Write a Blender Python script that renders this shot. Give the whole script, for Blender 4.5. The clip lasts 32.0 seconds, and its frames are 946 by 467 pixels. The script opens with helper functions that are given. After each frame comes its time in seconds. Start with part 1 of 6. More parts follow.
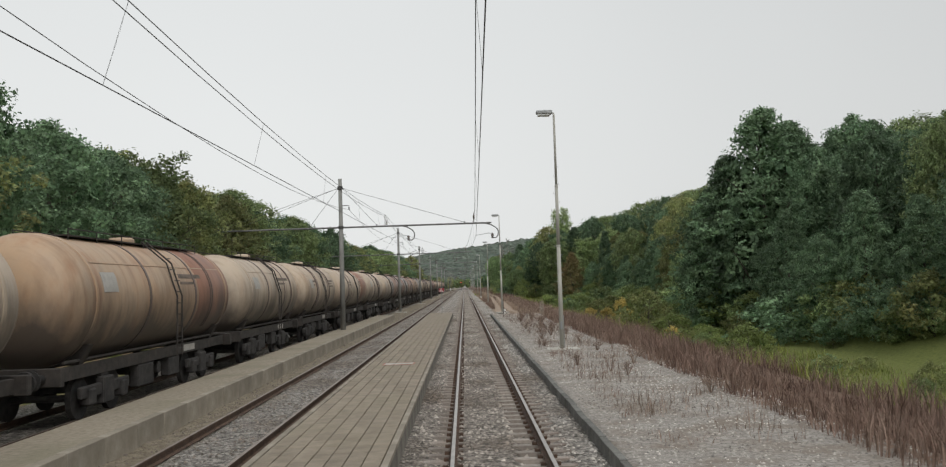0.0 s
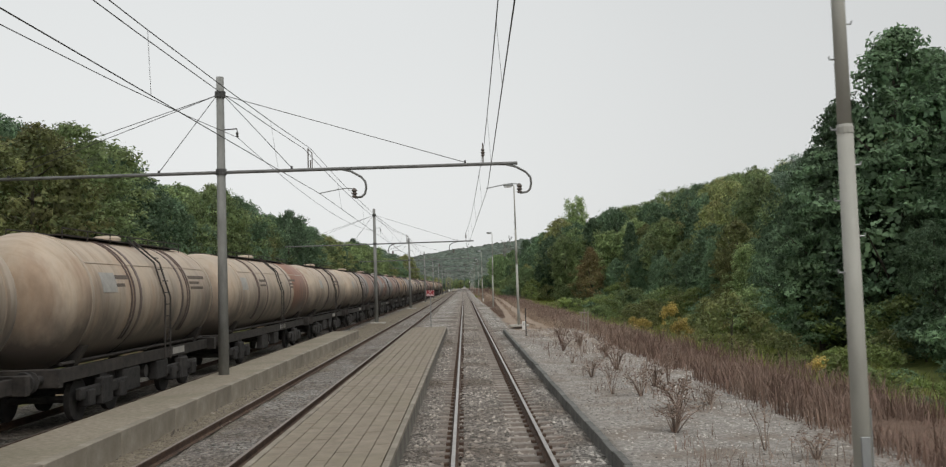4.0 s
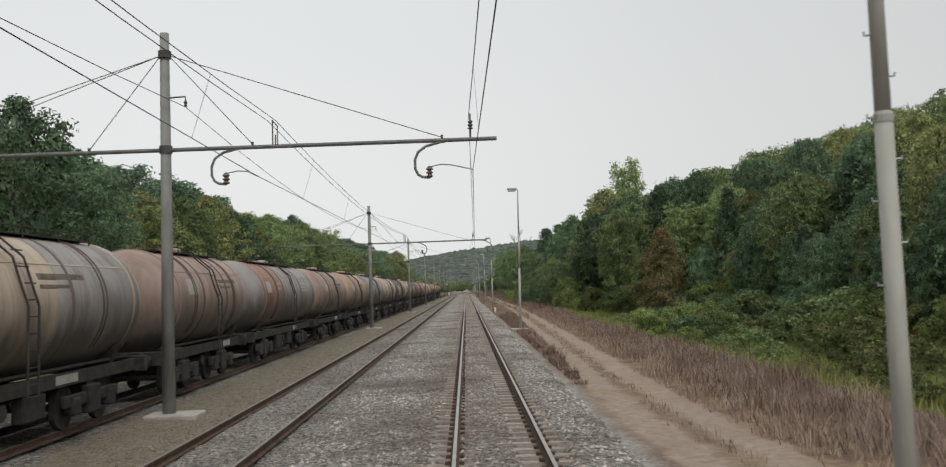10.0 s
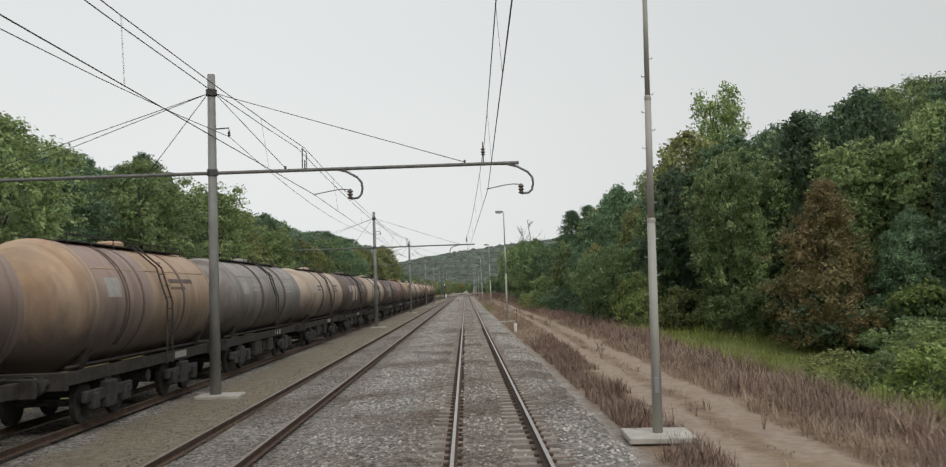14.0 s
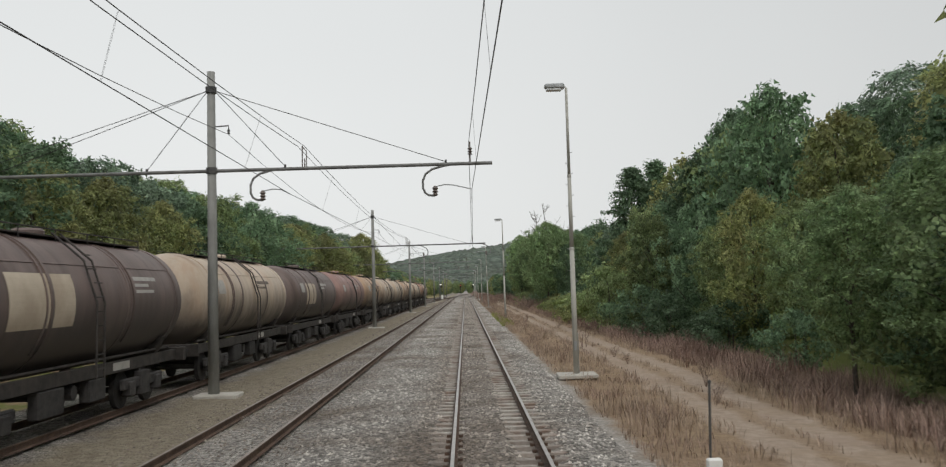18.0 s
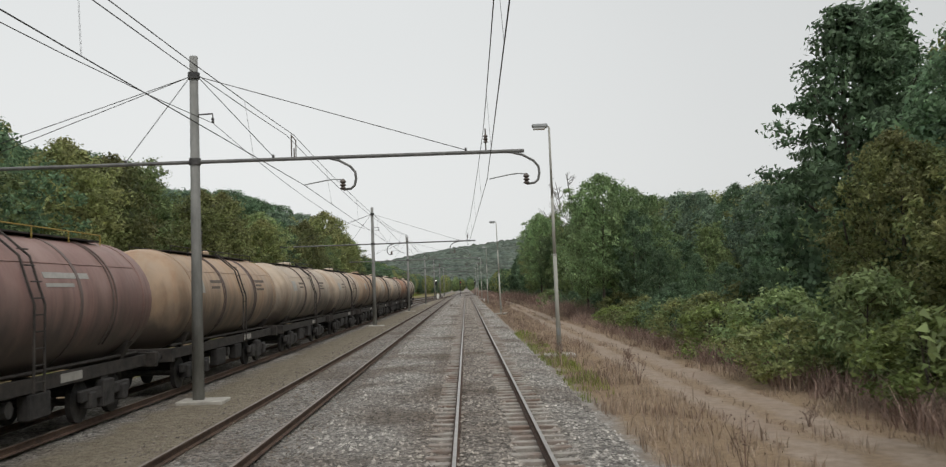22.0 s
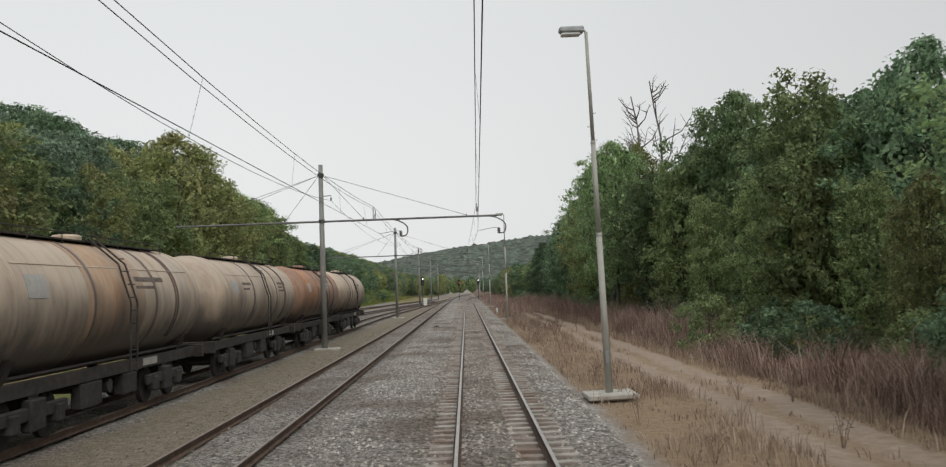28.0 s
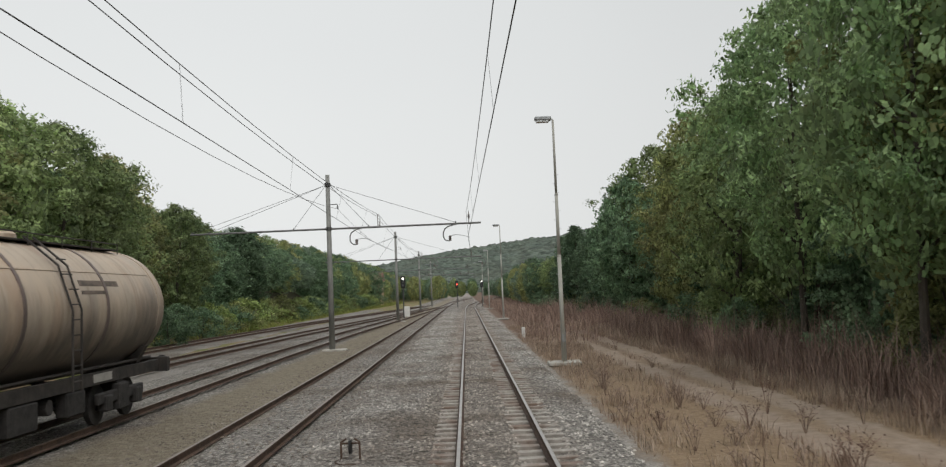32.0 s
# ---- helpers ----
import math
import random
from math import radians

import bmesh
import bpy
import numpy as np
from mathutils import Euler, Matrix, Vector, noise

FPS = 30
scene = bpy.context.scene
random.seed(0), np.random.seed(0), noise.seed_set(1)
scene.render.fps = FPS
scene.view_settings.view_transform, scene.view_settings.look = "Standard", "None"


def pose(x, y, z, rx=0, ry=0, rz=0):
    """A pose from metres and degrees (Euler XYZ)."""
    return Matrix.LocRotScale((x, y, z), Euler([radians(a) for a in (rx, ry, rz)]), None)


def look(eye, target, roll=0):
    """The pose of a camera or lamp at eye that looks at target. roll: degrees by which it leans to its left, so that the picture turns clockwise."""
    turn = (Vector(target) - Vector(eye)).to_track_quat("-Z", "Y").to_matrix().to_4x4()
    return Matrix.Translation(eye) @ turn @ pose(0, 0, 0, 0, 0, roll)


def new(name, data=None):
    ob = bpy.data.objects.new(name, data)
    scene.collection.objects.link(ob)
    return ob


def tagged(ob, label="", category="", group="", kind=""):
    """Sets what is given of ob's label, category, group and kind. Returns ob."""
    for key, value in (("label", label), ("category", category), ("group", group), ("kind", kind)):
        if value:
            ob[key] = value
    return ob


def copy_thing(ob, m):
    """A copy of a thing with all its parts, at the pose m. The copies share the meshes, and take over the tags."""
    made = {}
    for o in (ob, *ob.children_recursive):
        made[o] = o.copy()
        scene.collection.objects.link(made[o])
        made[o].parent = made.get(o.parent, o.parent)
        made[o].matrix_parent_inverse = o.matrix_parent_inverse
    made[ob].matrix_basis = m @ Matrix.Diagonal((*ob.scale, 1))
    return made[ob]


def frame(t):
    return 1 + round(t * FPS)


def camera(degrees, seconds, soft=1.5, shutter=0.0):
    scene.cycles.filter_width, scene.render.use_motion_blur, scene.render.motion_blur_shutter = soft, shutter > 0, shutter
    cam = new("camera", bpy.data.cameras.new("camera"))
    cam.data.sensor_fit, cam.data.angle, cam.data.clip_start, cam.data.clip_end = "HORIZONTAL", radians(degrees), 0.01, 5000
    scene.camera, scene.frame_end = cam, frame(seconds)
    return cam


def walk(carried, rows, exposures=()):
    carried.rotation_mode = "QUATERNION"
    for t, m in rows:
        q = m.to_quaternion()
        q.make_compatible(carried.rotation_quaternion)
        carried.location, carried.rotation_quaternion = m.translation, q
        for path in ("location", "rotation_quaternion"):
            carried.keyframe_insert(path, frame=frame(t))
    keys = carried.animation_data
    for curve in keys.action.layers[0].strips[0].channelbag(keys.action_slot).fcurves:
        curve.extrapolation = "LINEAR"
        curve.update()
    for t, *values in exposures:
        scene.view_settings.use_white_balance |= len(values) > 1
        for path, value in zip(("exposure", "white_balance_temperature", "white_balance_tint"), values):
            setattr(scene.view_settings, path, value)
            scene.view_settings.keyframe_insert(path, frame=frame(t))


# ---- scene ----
cam = camera(55.83, 32.0, soft=1.2, shutter=0.15)
PATH = [  # seconds, x, y, z, yaw, pitch, lean
    (0.0, -0.491, -0.000, 2.644, -0.643, 3.275, 1.789),
    (1.0, -0.515, 5.811, 2.644, -0.641, 3.275, 1.823),
    (2.0, -0.540, 12.179, 2.644, -0.635, 3.314, 1.832),
    (3.0, -0.529, 19.032, 2.644, -0.660, 3.299, 1.761),
    (4.0, -0.511, 26.266, 2.644, -0.680, 3.321, 1.735),
    (5.0, -0.490, 33.854, 2.644, -0.705, 3.333, 1.713),
    (6.0, -0.501, 41.806, 2.644, -0.669, 3.343, 1.741),
    (7.0, -0.496, 50.160, 2.644, -0.643, 3.358, 1.762),
    (8.0, -0.526, 58.959, 2.644, -0.588, 3.413, 1.837),
    (9.0, -0.495, 68.233, 2.644, -0.598, 3.491, 1.885),
    (10.0, -0.478, 77.933, 2.644, -0.562, 3.481, 1.958),
    (11.0, -0.455, 87.990, 2.644, -0.576, 3.444, 2.003),
    (12.0, -0.468, 98.392, 2.644, -0.580, 3.504, 1.993),
    (13.0, -0.475, 109.198, 2.644, -0.610, 3.558, 1.978),
    (14.0, -0.457, 120.381, 2.644, -0.587, 3.575, 1.863),
    (15.0, -0.455, 131.849, 2.644, -0.593, 3.577, 1.748),
    (16.0, -0.481, 143.515, 2.644, -0.581, 3.560, 1.611),
    (17.0, -0.497, 155.306, 2.644, -0.586, 3.568, 1.516),
    (18.0, -0.479, 167.166, 2.644, -0.586, 3.581, 1.587),
    (19.0, -0.455, 179.046, 2.644, -0.602, 3.564, 1.803),
    (20.0, -0.475, 190.872, 2.644, -0.594, 3.527, 1.817),
    (21.0, -0.496, 202.591, 2.644, -0.556, 3.456, 1.857),
    (22.0, -0.488, 214.177, 2.644, -0.571, 3.409, 1.912),
    (23.0, -0.498, 225.649, 2.644, -0.557, 3.427, 2.036),
    (24.0, -0.494, 237.071, 2.644, -0.571, 3.505, 2.033),
    (25.0, -0.489, 248.455, 2.644, -0.574, 3.512, 2.031),
    (26.0, -0.479, 259.747, 2.644, -0.582, 3.487, 1.978),
    (27.0, -0.465, 270.936, 2.644, -0.594, 3.462, 1.914),
    (28.0, -0.504, 282.068, 2.644, -0.551, 3.492, 1.982),
    (29.0, -0.518, 293.206, 2.644, -0.567, 3.568, 2.107),
    (30.0, -0.522, 304.429, 2.644, -0.554, 3.640, 2.141),
    (31.0, -0.539, 315.833, 2.644, -0.559, 3.674, 2.208),
    (32.0, -0.518, 327.414, 2.644, -0.571, 3.699, 2.305),
]
walk(cam, [(t, pose(x, y, z, 90 + pitch, 0, yaw) @ pose(0, 0, 0, 0, 0, -lean))
           for t, x, y, z, yaw, pitch, lean in PATH])

# ---- overcast sky and weak, wide sun ----
world = bpy.data.worlds.new("overcast")
scene.world = world
world.use_nodes = True
wn, wl = world.node_tree.nodes, world.node_tree.links
wn.clear()
sky = wn.new("ShaderNodeTexSky")
sky.sky_type, sky.sun_disc = "NISHITA", False
sky.sun_elevation, sky.sun_rotation = radians(48), radians(150)
sky.air_density, sky.dust_density = 1.0, 4.0
grey = wn.new("ShaderNodeHueSaturation")
grey.inputs["Saturation"].default_value = 0.12
grey.inputs["Value"].default_value = 0.10
wl.new(sky.outputs[0], grey.inputs["Color"])
# the cloud sheet: brighter low over the line, a little darker overhead
wtc = wn.new("ShaderNodeTexCoord")
wsep = wn.new("ShaderNodeSeparateXYZ")
wl.new(wtc.outputs["Generated"], wsep.inputs[0])
wramp = wn.new("ShaderNodeValToRGB")
wramp.color_ramp.elements[0].position, wramp.color_ramp.elements[0].color = 0.0, (0.875, 0.89, 0.882, 1)
wramp.color_ramp.elements[1].position, wramp.color_ramp.elements[1].color = 0.75, (0.70, 0.73, 0.745, 1)
wl.new(wsep.outputs[2], wramp.inputs[0])
wnoise = wn.new("ShaderNodeTexNoise")
wnoise.inputs["Scale"].default_value, wnoise.inputs["Detail"].default_value = 1.6, 3
wl.new(wtc.outputs["Generated"], wnoise.inputs["Vector"])
wmr = wn.new("ShaderNodeMapRange")
wmr.inputs[3].default_value, wmr.inputs[4].default_value = 0.93, 1.05
wl.new(wnoise.outputs[0], wmr.inputs[0])
wmul = wn.new("ShaderNodeMix")
wmul.data_type, wmul.blend_type = "RGBA", "MULTIPLY"
wmul.inputs[0].default_value = 1.0
wl.new(wramp.outputs[0], wmul.inputs[6]), wl.new(wmr.outputs[0], wmul.inputs[7])
# thicker cloud towards the wooded side
wside = wn.new("ShaderNodeMapRange")
wside.interpolation_type = "SMOOTHSTEP"
wside.inputs[1].default_value, wside.inputs[2].default_value = -0.25, 0.75
wside.inputs[3].default_value, wside.inputs[4].default_value = 1.02, 0.80
wl.new(wsep.outputs[0], wside.inputs[0])
wmul2 = wn.new("ShaderNodeMix")
wmul2.data_type, wmul2.blend_type = "RGBA", "MULTIPLY"
wmul2.inputs[0].default_value = 1.0
wl.new(wmul.outputs[2], wmul2.inputs[6]), wl.new(wside.outputs[0], wmul2.inputs[7])
wmix = wn.new("ShaderNodeMix")
wmix.data_type = "RGBA"
wmix.inputs[0].default_value = 0.12
wl.new(wmul2.outputs[2], wmix.inputs[6]), wl.new(grey.outputs[0], wmix.inputs[7])
wbg = wn.new("ShaderNodeBackground")
wbg.inputs[1].default_value = 1.0
wl.new(wmix.outputs[2], wbg.inputs[0])
wo = wn.new("ShaderNodeOutputWorld")
wl.new(wbg.outputs[0], wo.inputs[0])
sun = new("sun", bpy.data.lights.new("sun", "SUN"))
sun.data.energy, sun.data.angle, sun.data.color = 1.2, radians(25), (1.0, 0.97, 0.92)
sun.matrix_world = look((0, 0, 50), (-14, 24, 15))
scene.view_settings.exposure = 0.0


# ---- materials ----
def mat(name, c1, c2, scale=4.0, rough=0.8, metal=0.0, bump=0.3, bscale=30.0, c3=None, scale3=0.6, amount3=0.5,
        rand=0.0, island=0.0, stretch=(1, 1, 1), local=True, translucent=0.0, spec=0.4, dist=0.02):
    m = bpy.data.materials.new(name)
    m.use_nodes = True
    n, l = m.node_tree.nodes, m.node_tree.links
    b = n["Principled BSDF"]
    tc = n.new("ShaderNodeTexCoord") if local else n.new("ShaderNodeNewGeometry")
    src = tc.outputs["Object"] if local else tc.outputs["Position"]
    mp = n.new("ShaderNodeMapping")
    mp.inputs["Scale"].default_value = stretch
    l.new(src, mp.inputs[0])
    nz = n.new("ShaderNodeTexNoise")
    nz.inputs["Scale"].default_value, nz.inputs["Detail"].default_value = scale, 8
    nz.inputs["Roughness"].default_value = 0.65
    l.new(mp.outputs[0], nz.inputs["Vector"])
    rp = n.new("ShaderNodeValToRGB")
    rp.color_ramp.elements[0].position, rp.color_ramp.elements[1].position = 0.34, 0.68
    rp.color_ramp.elements[0].color, rp.color_ramp.elements[1].color = (*c1, 1), (*c2, 1)
    l.new(nz.outputs[0], rp.inputs[0])
    out = rp.outputs[0]
    if c3:
        n3 = n.new("ShaderNodeTexNoise")
        n3.inputs["Scale"].default_value, n3.inputs["Detail"].default_value = scale3, 5
        l.new(mp.outputs[0], n3.inputs["Vector"])
        r3 = n.new("ShaderNodeMapRange")
        r3.inputs[1].default_value, r3.inputs[2].default_value = 0.45, 0.65
        r3.inputs[4].default_value = amount3
        l.new(n3.outputs[0], r3.inputs[0])
        mx = n.new("ShaderNodeMix")
        mx.data_type = "RGBA"
        l.new(r3.outputs[0], mx.inputs[0]), l.new(out, mx.inputs[6])
        mx.inputs[7].default_value = (*c3, 1)
        out = mx.outputs[2]
    for amount, kind in ((rand, "ob"), (island, "geo")):
        if amount:
            r = n.new("ShaderNodeObjectInfo") if kind == "ob" else n.new("ShaderNodeNewGeometry")
            mr = n.new("ShaderNodeMapRange")
            mr.inputs[3].default_value, mr.inputs[4].default_value = 1 - amount, 1 + amount
            l.new(r.outputs["Random" if kind == "ob" else "Random Per Island"], mr.inputs[0])
            hs = n.new("ShaderNodeHueSaturation")
            l.new(mr.outputs[0], hs.inputs["Value"]), l.new(out, hs.inputs["Color"])
            out = hs.outputs[0]
    l.new(out, b.inputs["Base Color"])
    b.inputs["Roughness"].default_value, b.inputs["Metallic"].default_value = rough, metal
    b.inputs["Specular IOR Level"].default_value = spec
    if bump:
        nb = n.new("ShaderNodeTexNoise")
        nb.inputs["Scale"].default_value, nb.inputs["Detail"].default_value = bscale, 6
        l.new(mp.outputs[0], nb.inputs["Vector"])
        bp = n.new("ShaderNodeBump")
        bp.inputs["Strength"].default_value, bp.inputs["Distance"].default_value = bump, dist
        l.new(nb.outputs[0], bp.inputs["Height"]), l.new(bp.outputs[0], b.inputs["Normal"])
    if translucent:
        tr = n.new("ShaderNodeBsdfTranslucent")
        l.new(out, tr.inputs[0])
        ms = n.new("ShaderNodeMixShader")
        ms.inputs[0].default_value = translucent
        l.new(b.outputs[0], ms.inputs[1]), l.new(tr.outputs[0], ms.inputs[2])
        l.new(ms.outputs[0], n["Material Output"].inputs[0])
    return m


M_BALLAST = mat("ballast", (0.12, 0.108, 0.096), (0.43, 0.40, 0.362), 15, 0.9, 0, 1.0, 22, (0.15, 0.122, 0.098), 0.3, 0.8, local=False, dist=0.07)
M_STONE = mat("ballast_stone", (0.25, 0.228, 0.203), (0.55, 0.515, 0.47), 9, 0.7, island=0.6, bump=0.2, c3=(0.15, 0.118, 0.092), scale3=0.3, amount3=0.85, local=False)


def track_dust(m, amount=0.34):
    """Brown brake dust and rust between and beside the rails of the main track; clean stones on the shoulders."""
    n, l = m.node_tree.nodes, m.node_tree.links
    b = n["Principled BSDF"]
    old = b.inputs["Base Color"].links[0].from_socket
    geo, sep, nz = n.new("ShaderNodeNewGeometry"), n.new("ShaderNodeSeparateXYZ"), n.new("ShaderNodeTexNoise")
    nz.inputs["Scale"].default_value, nz.inputs["Detail"].default_value = 1.6, 5
    l.new(geo.outputs["Position"], sep.inputs[0]), l.new(geo.outputs["Position"], nz.inputs["Vector"])
    wob, size, band, mx = n.new("ShaderNodeMath"), n.new("ShaderNodeMath"), n.new("ShaderNodeMapRange"), n.new("ShaderNodeMix")
    wob.operation, size.operation, mx.data_type, mx.blend_type = "MULTIPLY_ADD", "ABSOLUTE", "RGBA", "MULTIPLY"
    wob.inputs[1].default_value = 0.5
    l.new(nz.outputs[0], wob.inputs[0]), l.new(sep.outputs[0], wob.inputs[2]), l.new(wob.outputs[0], size.inputs[0])
    band.inputs[1].default_value, band.inputs[2].default_value, band.inputs[3].default_value, band.inputs[4].default_value = 1.1, 1.75, amount, 0.0
    l.new(size.outputs[0], band.inputs[0]), l.new(band.outputs[0], mx.inputs[0]), l.new(old, mx.inputs[6])
    mx.inputs[7].default_value = (0.62, 0.50, 0.40, 1)
    l.new(mx.outputs[2], b.inputs["Base Color"])


track_dust(M_STONE)
M_STONE_OLD = mat("dirty_ballast_stone", (0.13, 0.107, 0.086), (0.34, 0.295, 0.25), 9, 0.8, island=0.55, bump=0.2, c3=(0.14, 0.105, 0.078), scale3=0.4, amount3=0.7, local=False)
M_RAILTOP = mat("rail_steel", (0.30, 0.272, 0.25), (0.47, 0.44, 0.41), 3, 0.33, 0.9, 0.05, 60)
M_RAILTOP2 = mat("dull_rail_steel", (0.20, 0.15, 0.12), (0.36, 0.31, 0.27), 3, 0.45, 0.6, 0.1, 60)
M_RAILRUST = mat("rail_rust", (0.055, 0.035, 0.026), (0.13, 0.08, 0.055), 5, 0.85, 0, 0.5, 60)
M_SLEEPER = mat("sleeper_concrete", (0.25, 0.227, 0.2), (0.43, 0.395, 0.355), 6, 0.9, bump=0.5, bscale=50, c3=(0.16, 0.098, 0.07), scale3=1.2, amount3=0.8, rand=0.2)
M_CONCRETE = mat("weathered_concrete", (0.24, 0.232, 0.21), (0.44, 0.425, 0.395), 2.5, 0.9, bump=0.4, bscale=40, c3=(0.15, 0.14, 0.12), scale3=0.7, amount3=0.6, rand=0.12)
M_PAVER = mat("paver", (0.20, 0.165, 0.122), (0.30, 0.25, 0.19), 3.5, 0.75, bump=0.3, bscale=60, c3=(0.22, 0.19, 0.13), scale3=0.35, rand=0.10, local=False)
M_PAVEREDGE = mat("worn_edge_slab", (0.25, 0.218, 0.172), (0.36, 0.32, 0.262), 3, 0.85, bump=0.3, c3=(0.18, 0.155, 0.12), scale3=0.9, rand=0.14)
M_FACE = mat("stained_face_slab", (0.15, 0.138, 0.118), (0.28, 0.262, 0.228), 2.5, 0.9, bump=0.4, bscale=40, c3=(0.10, 0.09, 0.075), scale3=0.9, amount3=0.7, rand=0.16)
M_PAVERBED = mat("paver_joint", (0.05, 0.045, 0.035), (0.10, 0.09, 0.07), 5, 0.95)
M_GALV = mat("galvanised_steel", (0.30, 0.31, 0.31), (0.46, 0.47, 0.47), 3, 0.5, 0.5, 0.1, 40, stretch=(1, 1, 0.3))
M_LAMPPOLE = mat("lamp_pole_paint", (0.36, 0.352, 0.312), (0.47, 0.46, 0.415), 2.5, 0.7, 0.0, 0.15, 40, (0.29, 0.275, 0.24), 1.4, 0.25, stretch=(1, 1, 0.35))
M_MAST = mat("mast_concrete", (0.19, 0.19, 0.18), (0.33, 0.33, 0.31), 3, 0.85, bump=0.3, stretch=(1, 1, 0.3))
M_BOOM = mat("weathered_boom_steel", (0.13, 0.13, 0.125), (0.24, 0.24, 0.23), 3, 0.65, 0.2, 0.2, 40)
M_DARKSTEEL = mat("dark_steel", (0.06, 0.06, 0.06), (0.14, 0.135, 0.13), 4, 0.6, 0.3, 0.2, 40)
M_WIRE = mat("copper_wire", (0.05, 0.05, 0.048), (0.09, 0.085, 0.08), 2, 0.6, 0.4, 0)
M_INSUL = mat("insulator_glaze", (0.12, 0.10, 0.09), (0.20, 0.17, 0.15), 4, 0.25, bump=0)
M_LENS = mat("lamp_glass", (0.55, 0.56, 0.55), (0.7, 0.71, 0.7), 3, 0.2, bump=0)
M_BARK = mat("bark", (0.05, 0.042, 0.034), (0.14, 0.12, 0.10), 5, 0.95, bump=0.8, bscale=20, stretch=(1, 1, 0.3))
M_DEADWOOD = mat("dead_wood", (0.14, 0.125, 0.11), (0.26, 0.24, 0.22), 5, 0.95, bump=0.5)
M_BOGIE = mat("grimy_running_gear", (0.02, 0.019, 0.019), (0.06, 0.055, 0.052), 4, 0.8, 0, 0.4, 30, rand=0.2)
M_FRAME = mat("underframe_paint", (0.025, 0.023, 0.022), (0.07, 0.06, 0.053), 3, 0.8, 0, 0.3, 30)


SPRAYS = {}


def leaf(name, c1, c2, c3, rand=0.36, dull=0.78):
    """Leaf material, and with it one for leafy sprays: many leaves with gaps between them on each broad face."""
    c1, c2, c3 = (tuple(1.1 * (sum(c) / 3 + (v - sum(c) / 3) * dull) for v in c) for c in (c1, c2, c3))
    m = mat(name, c1, c2, 0.9, 0.55, bump=0, c3=c3, scale3=0.35, amount3=0.6, rand=rand, island=0.45, translucent=0.42, spec=0.25)
    k = m.copy()
    k.name = name + "_spray"
    n, l = k.node_tree.nodes, k.node_tree.links
    out, tc = n["Material Output"], n.new("ShaderNodeTexCoord")
    vor = n.new("ShaderNodeTexVoronoi")
    vor.inputs["Scale"].default_value = 6.5
    l.new(tc.outputs["Object"], vor.inputs["Vector"])
    tone, cell, hue = n.new("ShaderNodeMapRange"), n.new("ShaderNodeSeparateXYZ"), n.new("ShaderNodeHueSaturation")
    tone.inputs[3].default_value, tone.inputs[4].default_value = 0.6, 1.45
    l.new(vor.outputs["Color"], cell.inputs[0]), l.new(cell.outputs[0], tone.inputs[0]), l.new(tone.outputs[0], hue.inputs["Value"])
    b = n["Principled BSDF"]
    old = b.inputs["Base Color"].links[0].from_socket
    tr = next(q for q in n if q.type == "BSDF_TRANSLUCENT")
    l.new(old, hue.inputs["Color"]), l.new(hue.outputs[0], b.inputs["Base Color"]), l.new(hue.outputs[0], tr.inputs[0])
    bp = n.new("ShaderNodeBump")
    bp.inputs["Strength"].default_value, bp.inputs["Distance"].default_value = 0.8, 0.08
    l.new(cell.outputs[1], bp.inputs["Height"]), l.new(bp.outputs[0], b.inputs["Normal"])
    gap = n.new("ShaderNodeMath")
    gap.operation, gap.inputs[1].default_value = "GREATER_THAN", 0.53
    l.new(vor.outputs["Distance"], gap.inputs[0])
    clear, ms = n.new("ShaderNodeBsdfTransparent"), n.new("ShaderNodeMixShader")
    l.new(gap.outputs[0], ms.inputs[0]), l.new(out.inputs[0].links[0].from_socket, ms.inputs[1]), l.new(clear.outputs[0], ms.inputs[2])
    l.new(ms.outputs[0], out.inputs[0])
    SPRAYS[m.name] = k
    return m


L_DARK = leaf("leaf_dark_green", (0.090, 0.178, 0.089), (0.187, 0.294, 0.136), (0.143, 0.225, 0.117))
L_MID = leaf("leaf_green", (0.155, 0.232, 0.088), (0.28, 0.355, 0.13), (0.24, 0.28, 0.115), dull=0.86)
L_OLIVE = leaf("leaf_olive", (0.155, 0.195, 0.075), (0.265, 0.28, 0.10), (0.25, 0.225, 0.095), dull=0.92)
L_LIGHT = leaf("leaf_light_green", (0.153, 0.236, 0.059), (0.295, 0.354, 0.094), (0.225, 0.245, 0.075), dull=0.84)
L_ROBINIA = leaf("leaf_robinia", (0.135, 0.240, 0.087), (0.270, 0.386, 0.144), (0.226, 0.294, 0.117))
L_YELLOW = leaf("leaf_yellow", (0.36, 0.29, 0.05), (0.58, 0.43, 0.07), (0.45, 0.26, 0.06))
L_RUSTY = leaf("leaf_rusty", (0.21, 0.185, 0.065), (0.33, 0.265, 0.095), (0.31, 0.20, 0.08), dull=0.8)
L_FAR = leaf("leaf_far", (0.111, 0.186, 0.119), (0.201, 0.285, 0.174), (0.165, 0.225, 0.136))


# ---- mesh helpers ----
def part(name, bm, material, parent=None, label="", smooth=False):
    me = bpy.data.meshes.new(name)
    bm.to_mesh(me)
    bm.free()
    if smooth:
        me.shade_smooth()
    me.materials.append(material)
    ob = new(name, me)
    if parent:
        ob.parent = parent
    if label:
        ob["label"] = label
    return ob


def share(name, me, parent, m, label=""):
    ob = new(name, me)
    ob.parent = parent
    ob.matrix_basis = m
    if label:
        ob["label"] = label
    return ob


